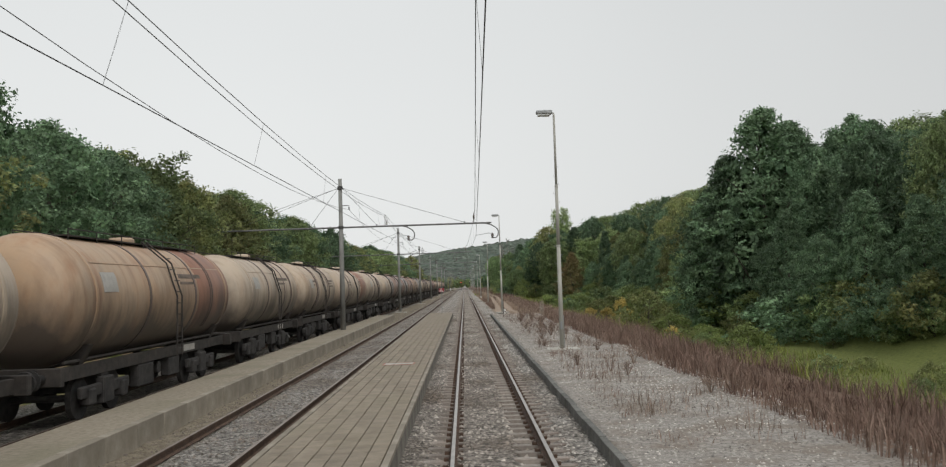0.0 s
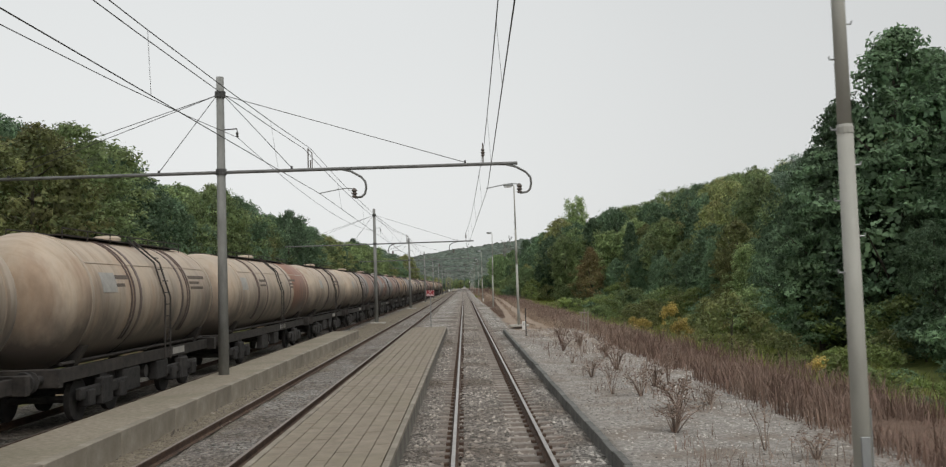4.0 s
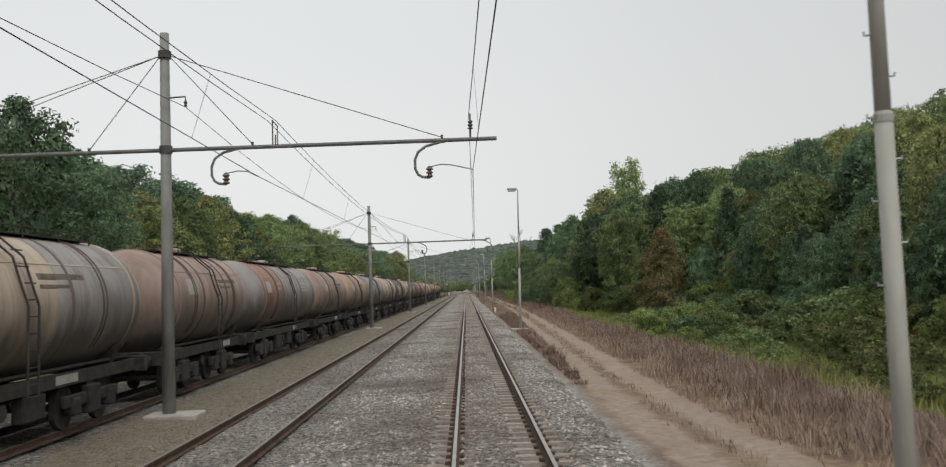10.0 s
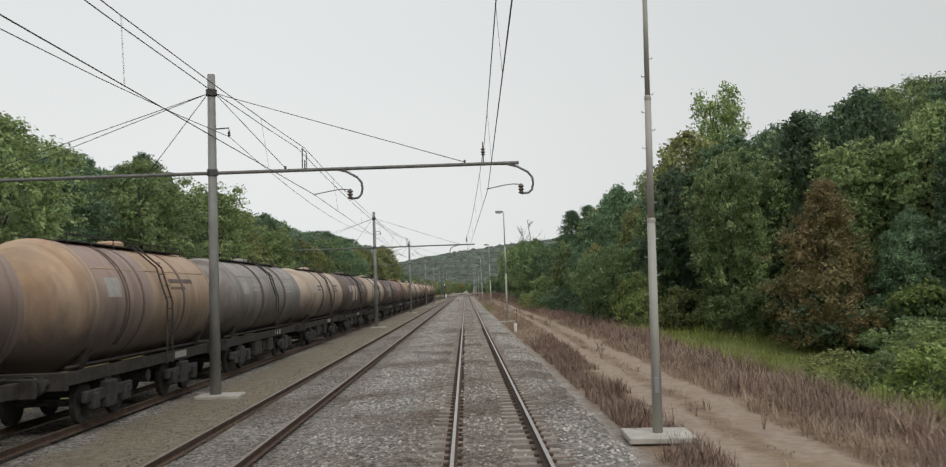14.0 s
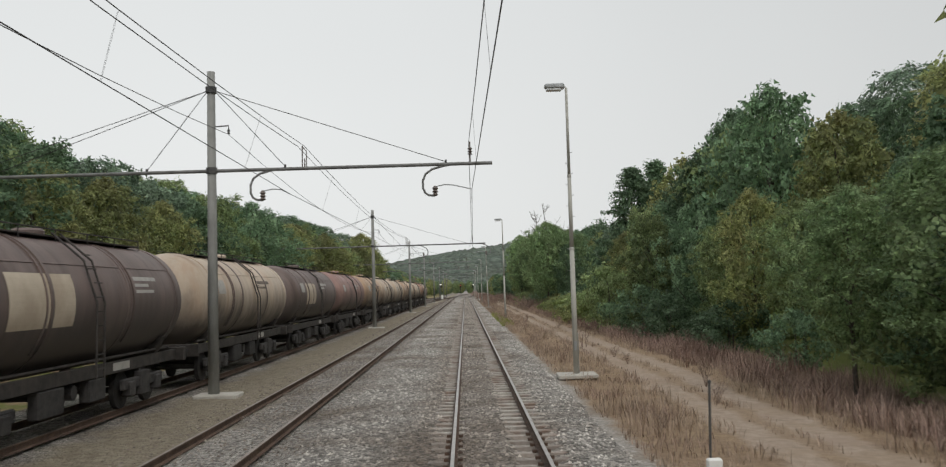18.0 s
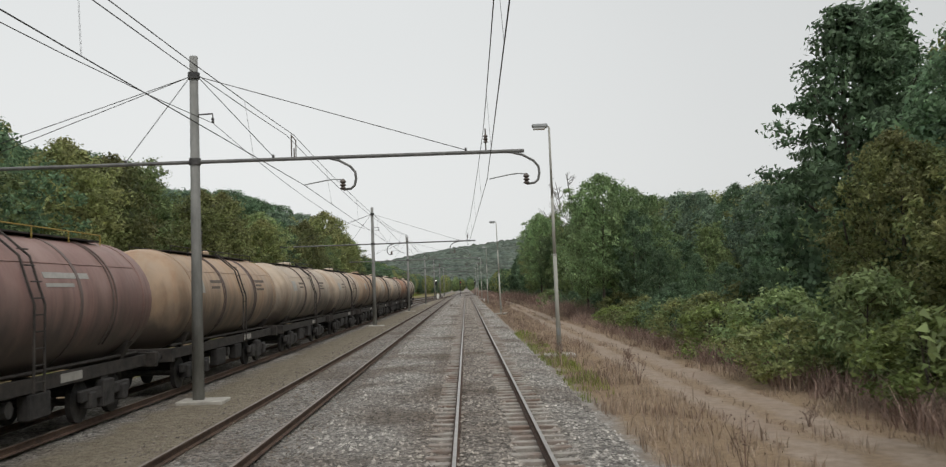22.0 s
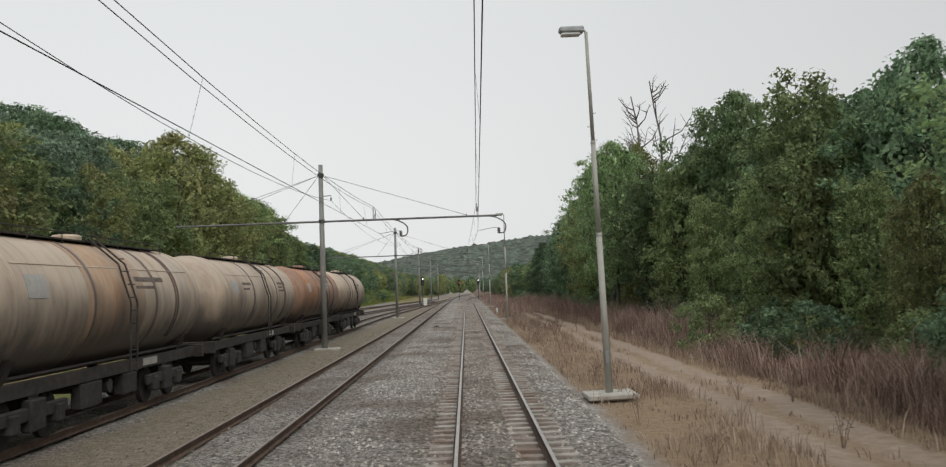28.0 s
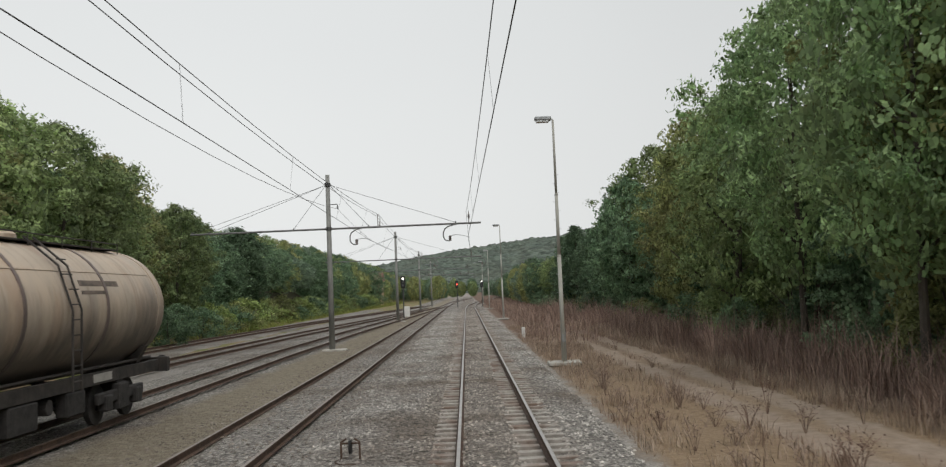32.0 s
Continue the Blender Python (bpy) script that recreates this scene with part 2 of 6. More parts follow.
def pydata(name, verts, faces, material, parent=None, smooth=False):
    me = bpy.data.meshes.new(name)
    me.from_pydata(np.asarray(verts).tolist() if not isinstance(verts, list) else verts, [], faces)
    me.materials.append(material)
    if smooth:
        me.shade_smooth()
    ob = new(name, me)
    if parent:
        ob.parent = parent
    return ob


def box(bm, x0, x1, y0, y1, z0, z1, bevel=0.0, m=None):
    mtx = Matrix.LocRotScale(((x0 + x1) / 2, (y0 + y1) / 2, (z0 + z1) / 2), None, (x1 - x0, y1 - y0, z1 - z0))
    if m is not None:
        mtx = m @ mtx
    r = bmesh.ops.create_cube(bm, size=1, matrix=mtx)
    if bevel:
        es = list({e for v in r["verts"] for e in v.link_edges})
        bmesh.ops.bevel(bm, geom=es, offset=bevel, segments=1, affect="EDGES")
    return bm


def tube(bm, pts, r, sides=6, r1=None, cap=True):
    """A tube along points, tapering from r to r1."""
    pts = [Vector(p) for p in pts]
    rings = []
    k = len(pts) - 1
    for i, p in enumerate(pts):
        d = (pts[min(i + 1, k)] - pts[max(i - 1, 0)]).normalized()
        a = d.orthogonal() if i == 0 else side - d * side.dot(d)
        side = a.normalized()
        other = d.cross(side)
        rr = r if r1 is None else r + (r1 - r) * i / k
        rings.append([bm.verts.new(p + rr * (math.cos(t) * side + math.sin(t) * other))
                      for t in (2 * math.pi * j / sides for j in range(sides))])
    for a, b in zip(rings, rings[1:]):
        for j in range(sides):
            bm.faces.new((a[j], a[(j + 1) % sides], b[(j + 1) % sides], b[j]))
    if cap:
        bm.faces.new(rings[0][::-1]), bm.faces.new(rings[-1])
    return bm


def lathe(bm, profile, axis_m, sides=24):
    """A turned shape: profile of (radius, height) round the local z of axis_m."""
    rings = [[bm.verts.new(axis_m @ Vector((r * math.cos(t), r * math.sin(t), h)))
              for t in (2 * math.pi * j / sides for j in range(sides))] for r, h in profile]
    for a, b in zip(rings, rings[1:]):
        for j in range(sides):
            bm.faces.new((a[j], a[(j + 1) % sides], b[(j + 1) % sides], b[j]))
    bm.faces.new(rings[0][::-1]), bm.faces.new(rings[-1])
    return bm


def empty(name, m, label, category, group=""):
    ob = new(name)
    ob.empty_display_size = 0.3
    ob.matrix_basis = m
    return tagged(ob, label, category, group)


def bm_new():
    return bmesh.new()


def fbm(x, y, s, seed=0.0):
    return noise.fractal(Vector((x / s, y / s, seed)), 0.8, 2.0, 4)


# ---- ground ----
def ramp(v, a, b):
    t = min(1.0, max(0.0, (v - a) / (b - a)))
    return t * t * (3 - 2 * t)


def along(y, table):
    return float(np.interp(y, [p[0] for p in table], [p[1] for p in table]))


EDGE_R = [(-60, 30), (0, 30), (50, 28), (66, 24), (120, 25), (150, 25), (165, 23.5), (176, 18), (183, 11.5), (225, 11), (255, 12.5), (272, 13), (285, 12), (300, 12.5), (318, 12.8), (345, 12.4), (390, 13), (410, 12.6), (440, 12), (500, 12.2), (560, 13), (620, 15), (900, 16)]
EDGE_L = [(-60, -15.5), (300, -15.5), (345, -19.5), (420, -24), (520, -26), (900, -24)]


def ground_z(x, y):
    n = 0.10 * fbm(x, y, 5.0)
    if x > 1.7:
        z = -0.27 + n * ramp(x, 2.0, 5.0)
        stop = ramp(y, 81, 77)
        z += stop * ((0.04 - z) * ramp(x, 7.5, 5.2))
        low = ramp(y, 182, 160)
        z -= low * 1.95 * ramp(x, 8.2, 15.5) + 0.2 * ramp(x, 8, 13)
        foot = 17 + 7 * low
        hollow = 1 - 0.62 * ramp(y, 246, 268) * ramp(y, 345, 305)
        z += (0.21 + 0.08 * low) * hollow * max(0.0, min(x, 85) - foot) * ramp(y, 430, 340) + 0.12 * hollow * max(0.0, min(x, 85) - foot) + ramp(x, foot, foot + 6) * n * 2
        return z
    if x > -12.4:
        return -0.36
    e = along(y, EDGE_L)
    z = -0.33 + n
    return z + 0.36 * max(0.0, e + 1.5 - max(x, -75)) + ramp(-x, -e, -e + 8) * n * 2


def build_ground():
    xs = sorted(set([-900, -600, -400, -250, -150, -110, -90, -75, -60, -50, -42] + [v * 1.0 for v in range(-36, -11)] + [-12.4, -12.3, 1.6, 1.7, 1.72, 2.0]
                + [2.0 + 0.35 * i for i in range(1, 30)] + [12.5 + i for i in range(0, 24)] + [40, 48, 60, 70, 90, 120, 170, 250, 400, 600, 900]))
    ys = [-80, -40, -20] + [i * 1.5 for i in range(-6, 300)] + [452 + 8 * i for i in range(20)] + [640, 720, 850, 1000, 1300, 1700, 2300, 3000]
    verts = [(x, y, ground_z(x, y)) for y in ys for x in xs]
    k = len(xs)
    faces = [(j * k + i, j * k + i + 1, (j + 1) * k + i + 1, (j + 1) * k + i) for j in range(len(ys) - 1) for i in range(k - 1)]
    m = bpy.data.materials.new("ground_cover")
    m.use_nodes = True
    n, l = m.node_tree.nodes, m.node_tree.links
    b = n["Principled BSDF"]
    b.inputs["Roughness"].default_value = 0.95
    b.inputs["Specular IOR Level"].default_value = 0.15
    geo = n.new("ShaderNodeNewGeometry")
    sep = n.new("ShaderNodeSeparateXYZ")
    l.new(geo.outputs["Position"], sep.inputs[0])

    def tex(scale, detail=6, rough=0.6):
        t = n.new("ShaderNodeTexNoise")
        t.inputs["Scale"].default_value, t.inputs["Detail"].default_value, t.inputs["Roughness"].default_value = scale, detail, rough
        l.new(geo.outputs["Position"], t.inputs["Vector"])
        return t.outputs[0]

    def maprange(v, a, c, lo=0.0, hi=1.0):
        r = n.new("ShaderNodeMapRange")
        r.inputs[1].default_value, r.inputs[2].default_value, r.inputs[3].default_value, r.inputs[4].default_value = a, c, lo, hi
        l.new(v, r.inputs[0])
        return r.outputs[0]

    def calc(op, a, c):
        q = n.new("ShaderNodeMath")
        q.operation = op
        for i, v in enumerate((a, c)):
            if isinstance(v, (int, float)):
                q.inputs[i].default_value = v
            else:
                l.new(v, q.inputs[i])
        return q.outputs[0]

    def mix(f, a, c):
        q = n.new("ShaderNodeMix")
        q.data_type = "RGBA"
        for i, v in ((0, f), (6, a), (7, c)):
            if isinstance(v, tuple):
                q.inputs[i].default_value = (*v, 1)
            elif isinstance(v, float):
                q.inputs[i].default_value = v
            else:
                l.new(v, q.inputs[i])
        return q.outputs[2]

    wob = calc("ADD", sep.outputs[0], calc("MULTIPLY", calc("SUBTRACT", tex(0.35), 0.5), 3.2))
    wob = calc("ADD", wob, calc("MULTIPLY", calc("SUBTRACT", tex(2.5), 0.5), 1.0))
    fine = maprange(tex(18, 8, 0.75), 0.3, 0.7)
    vor = n.new("ShaderNodeTexVoronoi")
    vor.inputs["Scale"].default_value = 17
    l.new(geo.outputs["Position"], vor.inputs["Vector"])
    cell = n.new("ShaderNodeSeparateXYZ")
    l.new(vor.outputs["Color"], cell.inputs[0])
    gravel = mix(fine, (0.16, 0.144, 0.128), (0.38, 0.35, 0.318))
    gravel = mix(maprange(cell.outputs[0], 0.35, 0.95, 0, 0.75), gravel, (0.46, 0.43, 0.395))
    gravel = mix(maprange(tex(0.8), 0.46, 0.62, 0, 0.7), gravel, (0.22, 0.18, 0.145))
    dirt = mix(maprange(tex(4, 8), 0.3, 0.7), (0.27, 0.21, 0.163), (0.42, 0.335, 0.265))
    dirt = mix(maprange(tex(0.5), 0.5, 0.62, 0, 0.5), dirt, (0.31, 0.235, 0.185))
    straw = mix(maprange(tex(7, 8, 0.7), 0.3, 0.7), (0.20, 0.14, 0.09), (0.36, 0.265, 0.175))
    brown = mix(maprange(tex(6, 8, 0.7), 0.3, 0.7), (0.12, 0.08, 0.06), (0.225, 0.155, 0.117))
    green = mix(maprange(tex(5, 8, 0.7), 0.3, 0.7), (0.09, 0.115, 0.036), (0.20, 0.215, 0.068))
    humus = mix(maprange(tex(3, 8), 0.3, 0.7), (0.03, 0.028, 0.018), (0.07, 0.065, 0.035))
    # zones away from the line: gravel, worn dirt path with two ruts between straw, weeds, meadow, forest floor
    side = calc("ADD", sep.outputs[0], calc("MULTIPLY", calc("SUBTRACT", tex(0.9), 0.5), 0.9))
    side = calc("ADD", side, calc("MULTIPLY", calc("SUBTRACT", tex(5), 0.5), 0.45))
    mid = calc("ADD", maprange(sep.outputs[1], 60, 98, 4.8, 3.75), maprange(sep.outputs[1], 98, 120, 0, 0.55))
    mid = calc("ADD", mid, maprange(sep.outputs[1], 120, 147, 0, 0.6))
    mid = calc("ADD", mid, maprange(sep.outputs[1], 147, 195, 0, 0.9))
    mid = calc("ADD", mid, maprange(sep.outputs[1], 245, 345, 0, 0.4))
    off = calc("SUBTRACT", side, mid)
    far = calc("SUBTRACT", wob, mid)
    stop = maprange(sep.outputs[1], 66, 84)
    verge = mix(maprange(sep.outputs[1], 150, 200), mix(maprange(tex(1.4), 0.42, 0.6), brown, straw), straw)
    col = mix(maprange(side, 2.35, 2.75), gravel, mix(stop, gravel, verge))
    rut = calc("MULTIPLY", maprange(calc("ABSOLUTE", off, 0), 1.2, 0.95), maprange(calc("ABSOLUTE", off, 0), 0.12, 0.34, 0.25, 1))
    track = mix(maprange(tex(0.7), 0.5, 0.66, 0, 0.75), mix(maprange(sep.outputs[1], 50, 84), gravel, dirt), mix(0.5, dirt, straw))
    col = mix(maprange(sep.outputs[1], 350, 385), col, mix(maprange(side, 2.35, 2.75), gravel, brown))
    rut = calc("MULTIPLY", rut, maprange(sep.outputs[1], 392, 368))
    col = mix(calc("MULTIPLY", rut, maprange(sep.outputs[1], 44, 60)), col, track)
    early = maprange(sep.outputs[1], 62, 40, 0, 1.3)
    col = mix(maprange(calc("ADD", off, early), 1.7, 2.6), col, brown)
    col = mix(maprange(wob, 9.6, 12.0), col, mix(maprange(sep.outputs[1], 255, 290), green, brown))
    col = mix(maprange(wob, 27, 30), col, humus)
    col = mix(maprange(wob, -11.5, -13.0), col, mix(maprange(tex(0.6), 0.42, 0.58), straw, green))
    col = mix(maprange(calc("ADD", wob, maprange(sep.outputs[1], 310, 430, 0, 13)), -15.5, -18), col, humus)
    l.new(col, b.inputs["Base Color"])
    bp = n.new("ShaderNodeBump")
    bp.inputs["Strength"].default_value, bp.inputs["Distance"].default_value = 0.7, 0.06
    l.new(tex(9, 8, 0.7), bp.inputs["Height"])
    l.new(bp.outputs[0], b.inputs["Normal"])
    ob = pydata("ground", verts, faces, m, smooth=True)
    tagged(ob, "ground of pale gravel, worn dirt path, dry weeds and meadow", "ground", kind="structure")


build_ground()

T1, T2, T3, T4, T5 = 0.0, -4.95, -9.72, -14.4, -19.0


def bed_z(x, y):
    n = 0.03 * fbm(x, y, 1.3) + 0.03 * fbm(x, y, 0.35, 3)
    z = -0.225 + n
    if x > 1.55:
        z = min(z, -0.225 - 0.22 * ramp(x, 1.75, 2.9) * ramp(y, 70, 78) + n)
    # stones heaped over the middle and the ends of the sleepers
    z += 0.085 * ramp(abs(x + 0.2), 0.62, 0.42) + (0.075 if y < 205 else 0.045) * ramp(abs(x), 0.98, 1.2) * ramp(abs(x), 2.0, 1.5)
    if y > 80:
        z += 0.07 * ramp(x, -1.4, -2.2) * ramp(x, -3.9, -3.2) + 0.06 * ramp(x, 1.6, 2.0) * ramp(x, 2.6, 2.2)
    z -= 0.02 * ramp(abs(x - 0.5), 0.3, 0.2)
    if abs(x - T2) < 0.72:
        z += 0.07
    return z


def build_bed():
    xs = [-12.6 + 0.18 * i for i in range(87)]
    ys = [i * 0.35 for i in range(-40, 1100)] + [385 + 3 * i for i in range(1, 40)] + [560, 640, 760]
    verts = [(x, y, bed_z(x, y) - 0.25 * (1 if x > 2.86 or x < -12.5 else 0)) for y in ys for x in xs]
    k = len(xs)
    faces = [(j * k + i, j * k + i + 1, (j + 1) * k + i + 1, (j + 1) * k + i) for j in range(len(ys) - 1) for i in range(k - 1)]
    m = M_BALLAST.copy()
    n, l = m.node_tree.nodes, m.node_tree.links
    b = n["Principled BSDF"]
    stone = b.inputs["Base Color"].links[0].from_socket
    geo = n.new("ShaderNodeNewGeometry")
    # single stones: each its own tone, and a rounded relief
    vor = n.new("ShaderNodeTexVoronoi")
    vor.inputs["Scale"].default_value = 14
    l.new(geo.outputs["Position"], vor.inputs["Vector"])
    tone, cell, hue = n.new("ShaderNodeMapRange"), n.new("ShaderNodeSeparateXYZ"), n.new("ShaderNodeHueSaturation")
    tone.inputs[3].default_value, tone.inputs[4].default_value = 0.45, 1.65
    l.new(vor.outputs["Color"], cell.inputs[0]), l.new(cell.outputs[0], tone.inputs[0])
    l.new(tone.outputs[0], hue.inputs["Value"]), l.new(stone, hue.inputs["Color"])
    stone = hue.outputs[0]
    relief = n.new("ShaderNodeBump")
    relief.invert = True
    relief.inputs["Strength"].default_value, relief.inputs["Distance"].default_value = 0.9, 0.06
    l.new(vor.outputs["Distance"], relief.inputs["Height"])
    l.new(b.inputs["Normal"].links[0].from_socket, relief.inputs["Normal"])
    l.new(relief.outputs[0], b.inputs["Normal"])
    sep = n.new("ShaderNodeSeparateXYZ")
    l.new(geo.outputs["Position"], sep.inputs[0])
    nz = n.new("ShaderNodeTexNoise")
    nz.inputs["Scale"].default_value, nz.inputs["Detail"].default_value = 0.7, 7
    l.new(geo.outputs["Position"], nz.inputs["Vector"])
    wob = n.new("ShaderNodeMath")
    wob.operation = "MULTIPLY_ADD"
    wob.inputs[1].default_value = 1.6
    l.new(nz.outputs[0], wob.inputs[0]), l.new(sep.outputs[0], wob.inputs[2])
    up, down, both = n.new("ShaderNodeMapRange"), n.new("ShaderNodeMapRange"), n.new("ShaderNodeMath")
    for r, a, c in ((up, -7.9, -7.3), (down, -4.6, -5.3)):
        r.inputs[1].default_value, r.inputs[2].default_value = a, c
        l.new(wob.outputs[0], r.inputs[0])
    both.operation = "MULTIPLY"
    l.new(up.outputs[0], both.inputs[0]), l.new(down.outputs[0], both.inputs[1])
    # trodden earth between the second track and the siding
    fine = n.new("ShaderNodeTexNoise")
    fine.inputs["Scale"].default_value, fine.inputs["Detail"].default_value = 6, 8
    l.new(geo.outputs["Position"], fine.inputs["Vector"])
    earth = n.new("ShaderNodeValToRGB")
    earth.color_ramp.elements[0].position, earth.color_ramp.elements[1].position = 0.3, 0.7
    earth.color_ramp.elements[0].color, earth.color_ramp.elements[1].color = (0.19, 0.155, 0.11, 1), (0.33, 0.285, 0.21, 1)
    l.new(fine.outputs[0], earth.inputs[0])
    mx = n.new("ShaderNodeMix")
    mx.data_type = "RGBA"
    l.new(both.outputs[0], mx.inputs[0]), l.new(stone, mx.inputs[6]), l.new(earth.outputs[0], mx.inputs[7])
    l.new(mx.outputs[2], b.inputs["Base Color"])
    track_dust(m)
    ob = pydata("ballast_bed", verts, faces, m, smooth=True)
    tagged(ob, "grey crushed-stone ballast bed under the parallel tracks", "ballast", kind="structure")


build_bed()


def yard_bed():
    # beds of the siding tracks that open out behind the parked train
    for c, y0 in ((T4, 352), (T5, 372)):
        xs = [c - 2.2 + 0.4 * i for i in range(12)]
        ys = [y0 + 1.5 * i for i in range(90)]
        verts = [(x, y, -0.24 + 0.03 * fbm(x, y, 1.0) - 0.2 * ramp(abs(x - c), 1.7, 2.2)) for y in ys for x in xs]
        k = len(xs)
        faces = [(j * k + i, j * k + i + 1, (j + 1) * k + i + 1, (j + 1) * k + i) for j in range(len(ys) - 1) for i in range(k - 1)]
        tagged(pydata("siding_ballast", verts, faces, M_BALLAST, smooth=True), "grey stone ballast under a siding track", "ballast", kind="structure")


yard_bed()


def rail_profile(x):
    return [(x - 0.07, -0.155), (x + 0.07, -0.155), (x + 0.07, -0.142), (x + 0.012, -0.12), (x + 0.012, -0.045),
            (x + 0.035, -0.035), (x + 0.035, -0.006), (x + 0.028, 0.0), (x - 0.028, 0.0), (x - 0.035, -0.006),
            (x - 0.035, -0.035), (x - 0.012, -0.045), (x - 0.012, -0.12), (x - 0.07, -0.142)]


def sweep(profile, path):
    """Faces of a profile (sideways, up) carried along path points (x, y)."""
    verts, faces, k = [], [], len(profile)
    for px, py in path:
        verts += [(px + a, py, c) for a, c in profile]
    for j in range(len(path) - 1):
        faces += [(j * k + i, j * k + (i + 1) % k, (j + 1) * k + (i + 1) % k, (j + 1) * k + i) for i in range(k)]
    faces += [tuple(range(k)), tuple((len(path) - 1) * k + i for i in reversed(range(k)))]
    return verts, faces


def track(label, path, top, sleepers=None):
    tr = empty("railway_track", pose(0, 0, 0), label, "railway track", "parallel railway tracks")
    tr["kind"] = "structure"
    for s in (-0.7525, 0.7525):
        v, f = sweep(rail_profile(s), path)
        r = pydata("rail", v, f, M_RAILRUST, tr)
        r["label"] = "rusty steel rail"
        v, f = sweep([(s - 0.031, 0.0005), (s + 0.031, 0.0005), (s + 0.028, 0.0025), (s - 0.028, 0.0025)], path)
        w = pydata("running_surface", v, f, top, r)
        w["label"] = "worn bright top of the rail"
    return tr


main_track = track("main track with bright rails on concrete sleepers", [(T1, -25), (T1, 470), (T1 + 0.4, 500), (T1 + 3, 560), (T1 + 14, 700)], M_RAILTOP)
second_track = track("parallel track with dull rails half sunk in dirty ballast", [(T2, -25), (T2, 500), (T2 + 0.6, 560), (T2 + 6, 700)], M_RAILTOP2)
third_track = track("siding track under the parked tank wagons", [(T3, -25), (T3, 370), (T3 + 0.5, 395), (T3 + 2.2, 440), (T3 + 4.6, 500)], M_RAILTOP2)
track("rusty siding track on grey ballast", [(T4 - 0.6, 345), (T4, 370), (T4 + 1.2, 395), (T4 + 3.6, 430), (T4 + 7.6, 490)], M_RAILTOP2)
track("rusty siding track on grey ballast", [(T5 - 0.8, 365), (T5, 390), (T5 + 1.6, 420), (T5 + 5, 460), (T5 + 10, 520)], M_RAILTOP2)


def slab_mesh(name, half, w, z0, z1, material, inset=0.03):
    bm = bm_new()
    box(bm, -half, half, -w / 2, w / 2, z0, z1)
    for v in bm.verts:
        if v.co.z > (z0 + z1) / 2:
            v.co.y *= 1 - inset / w * 2
            v.co.x *= 0.985
    for s in (-0.7525, 0.7525):
        for o in (-0.115, 0.115):
            box(bm, s + o - 0.04, s + o + 0.04, -0.05, 0.05, z1 - 0.005, z1 + 0.05)
    me = bpy.data.meshes.new(name)
    bm.to_mesh(me)
    bm.free()
    me.materials.append(material)
    me.materials.append(M_RAILRUST)
    for p in me.polygons[6:]:
        p.material_index = 1
    return me


SLEEPER = slab_mesh("sleeper", 1.25, 0.26, -0.36, -0.165, M_SLEEPER)


# ---- platforms and kerbs ----
def platform_middle():
    p = empty("island_platform", pose(-2.645, 0, 0), "low island platform of brown concrete pavers with worn edge slabs", "platform")
    bm = bm_new()
    box(bm, -0.98, 0.98, -25, 80.6, -0.4, 0.165)
    part("core", bm, M_PAVERBED, p)
    bm = bm_new()
    box(bm, 0.985, 1.035, 0.006, 0.994, -0.4, 0.15, 0.006)
    slab = part("face_slab", bm, M_FACE, p, "stained grey concrete face slab")
    slab.location.y = -2.0
    for i in range(-1, 80):
        share("face_slab", slab.data, p, pose(0, i, 0, 0, 0, 0), "stained grey concrete face slab")
    bm = bm_new()
    box(bm, -1.0, 1.0, 80.6, 80.68, -0.4, 0.15, 0.01)
    part("end_wall", bm, M_CONCRETE, p)
    return p


island = platform_middle()


def platform_left():
    p = empty("side_platform", pose(-7.45, 0, 0), "narrow concrete side platform with a worn gravelly top", "platform")
    bm = bm_new()
    box(bm, -0.75, 0.55, -25, 78.5, -0.4, 0.21)
    part("fill", bm, M_PAVERDIRT, p, "brownish compacted gravel top")
    bm = bm_new()
    box(bm, 0.56, 0.74, 0.008, 1.492, -0.4, 0.235, 0.012)
    slab = part("edge_slab", bm, M_PAVEREDGE, p, "worn concrete edge slab")
    slab.location.y = 0.5
    for i in range(1, 52):
        share("edge_slab", slab.data, p, pose(random.uniform(-0.01, 0.01), 0.5 + i * 1.5, random.uniform(-0.008, 0.006)), "worn concrete edge slab")
    return p


M_PAVERDIRT = mat("platform_gravel", (0.24, 0.205, 0.155), (0.38, 0.33, 0.26), 9, 0.95, bump=0.6, bscale=30, c3=(0.20, 0.19, 0.13), scale3=0.6, local=False)
platform_left()


def kerb_right():
    k = empty("platform_kerb", pose(1.73, 0, 0), "dark weathered concrete kerb along the gravel platform", "kerb")
    me = None
    y = -12.0
    while y < 78:
        if me is None:
            bm = bm_new()
            box(bm, -0.06, 0.06, 0.008, 0.992, -0.45, 0.055, 0.008)
            first = part("kerb_stone", bm, M_KERB, k)
            first.location.y = y
            me = first.data
        else:
            share("kerb_stone", me, k, pose(random.uniform(-0.012, 0.012), y, random.uniform(-0.012, 0.008), 0, random.uniform(-1.2, 1.2), 0))
        y += 1.0


M_KERB = mat("kerb_concrete", (0.10, 0.098, 0.09), (0.21, 0.205, 0.19), 4, 0.9, bump=0.5, bscale=40, c3=(0.07, 0.075, 0.055), scale3=1.0, rand=0.2)
kerb_right()


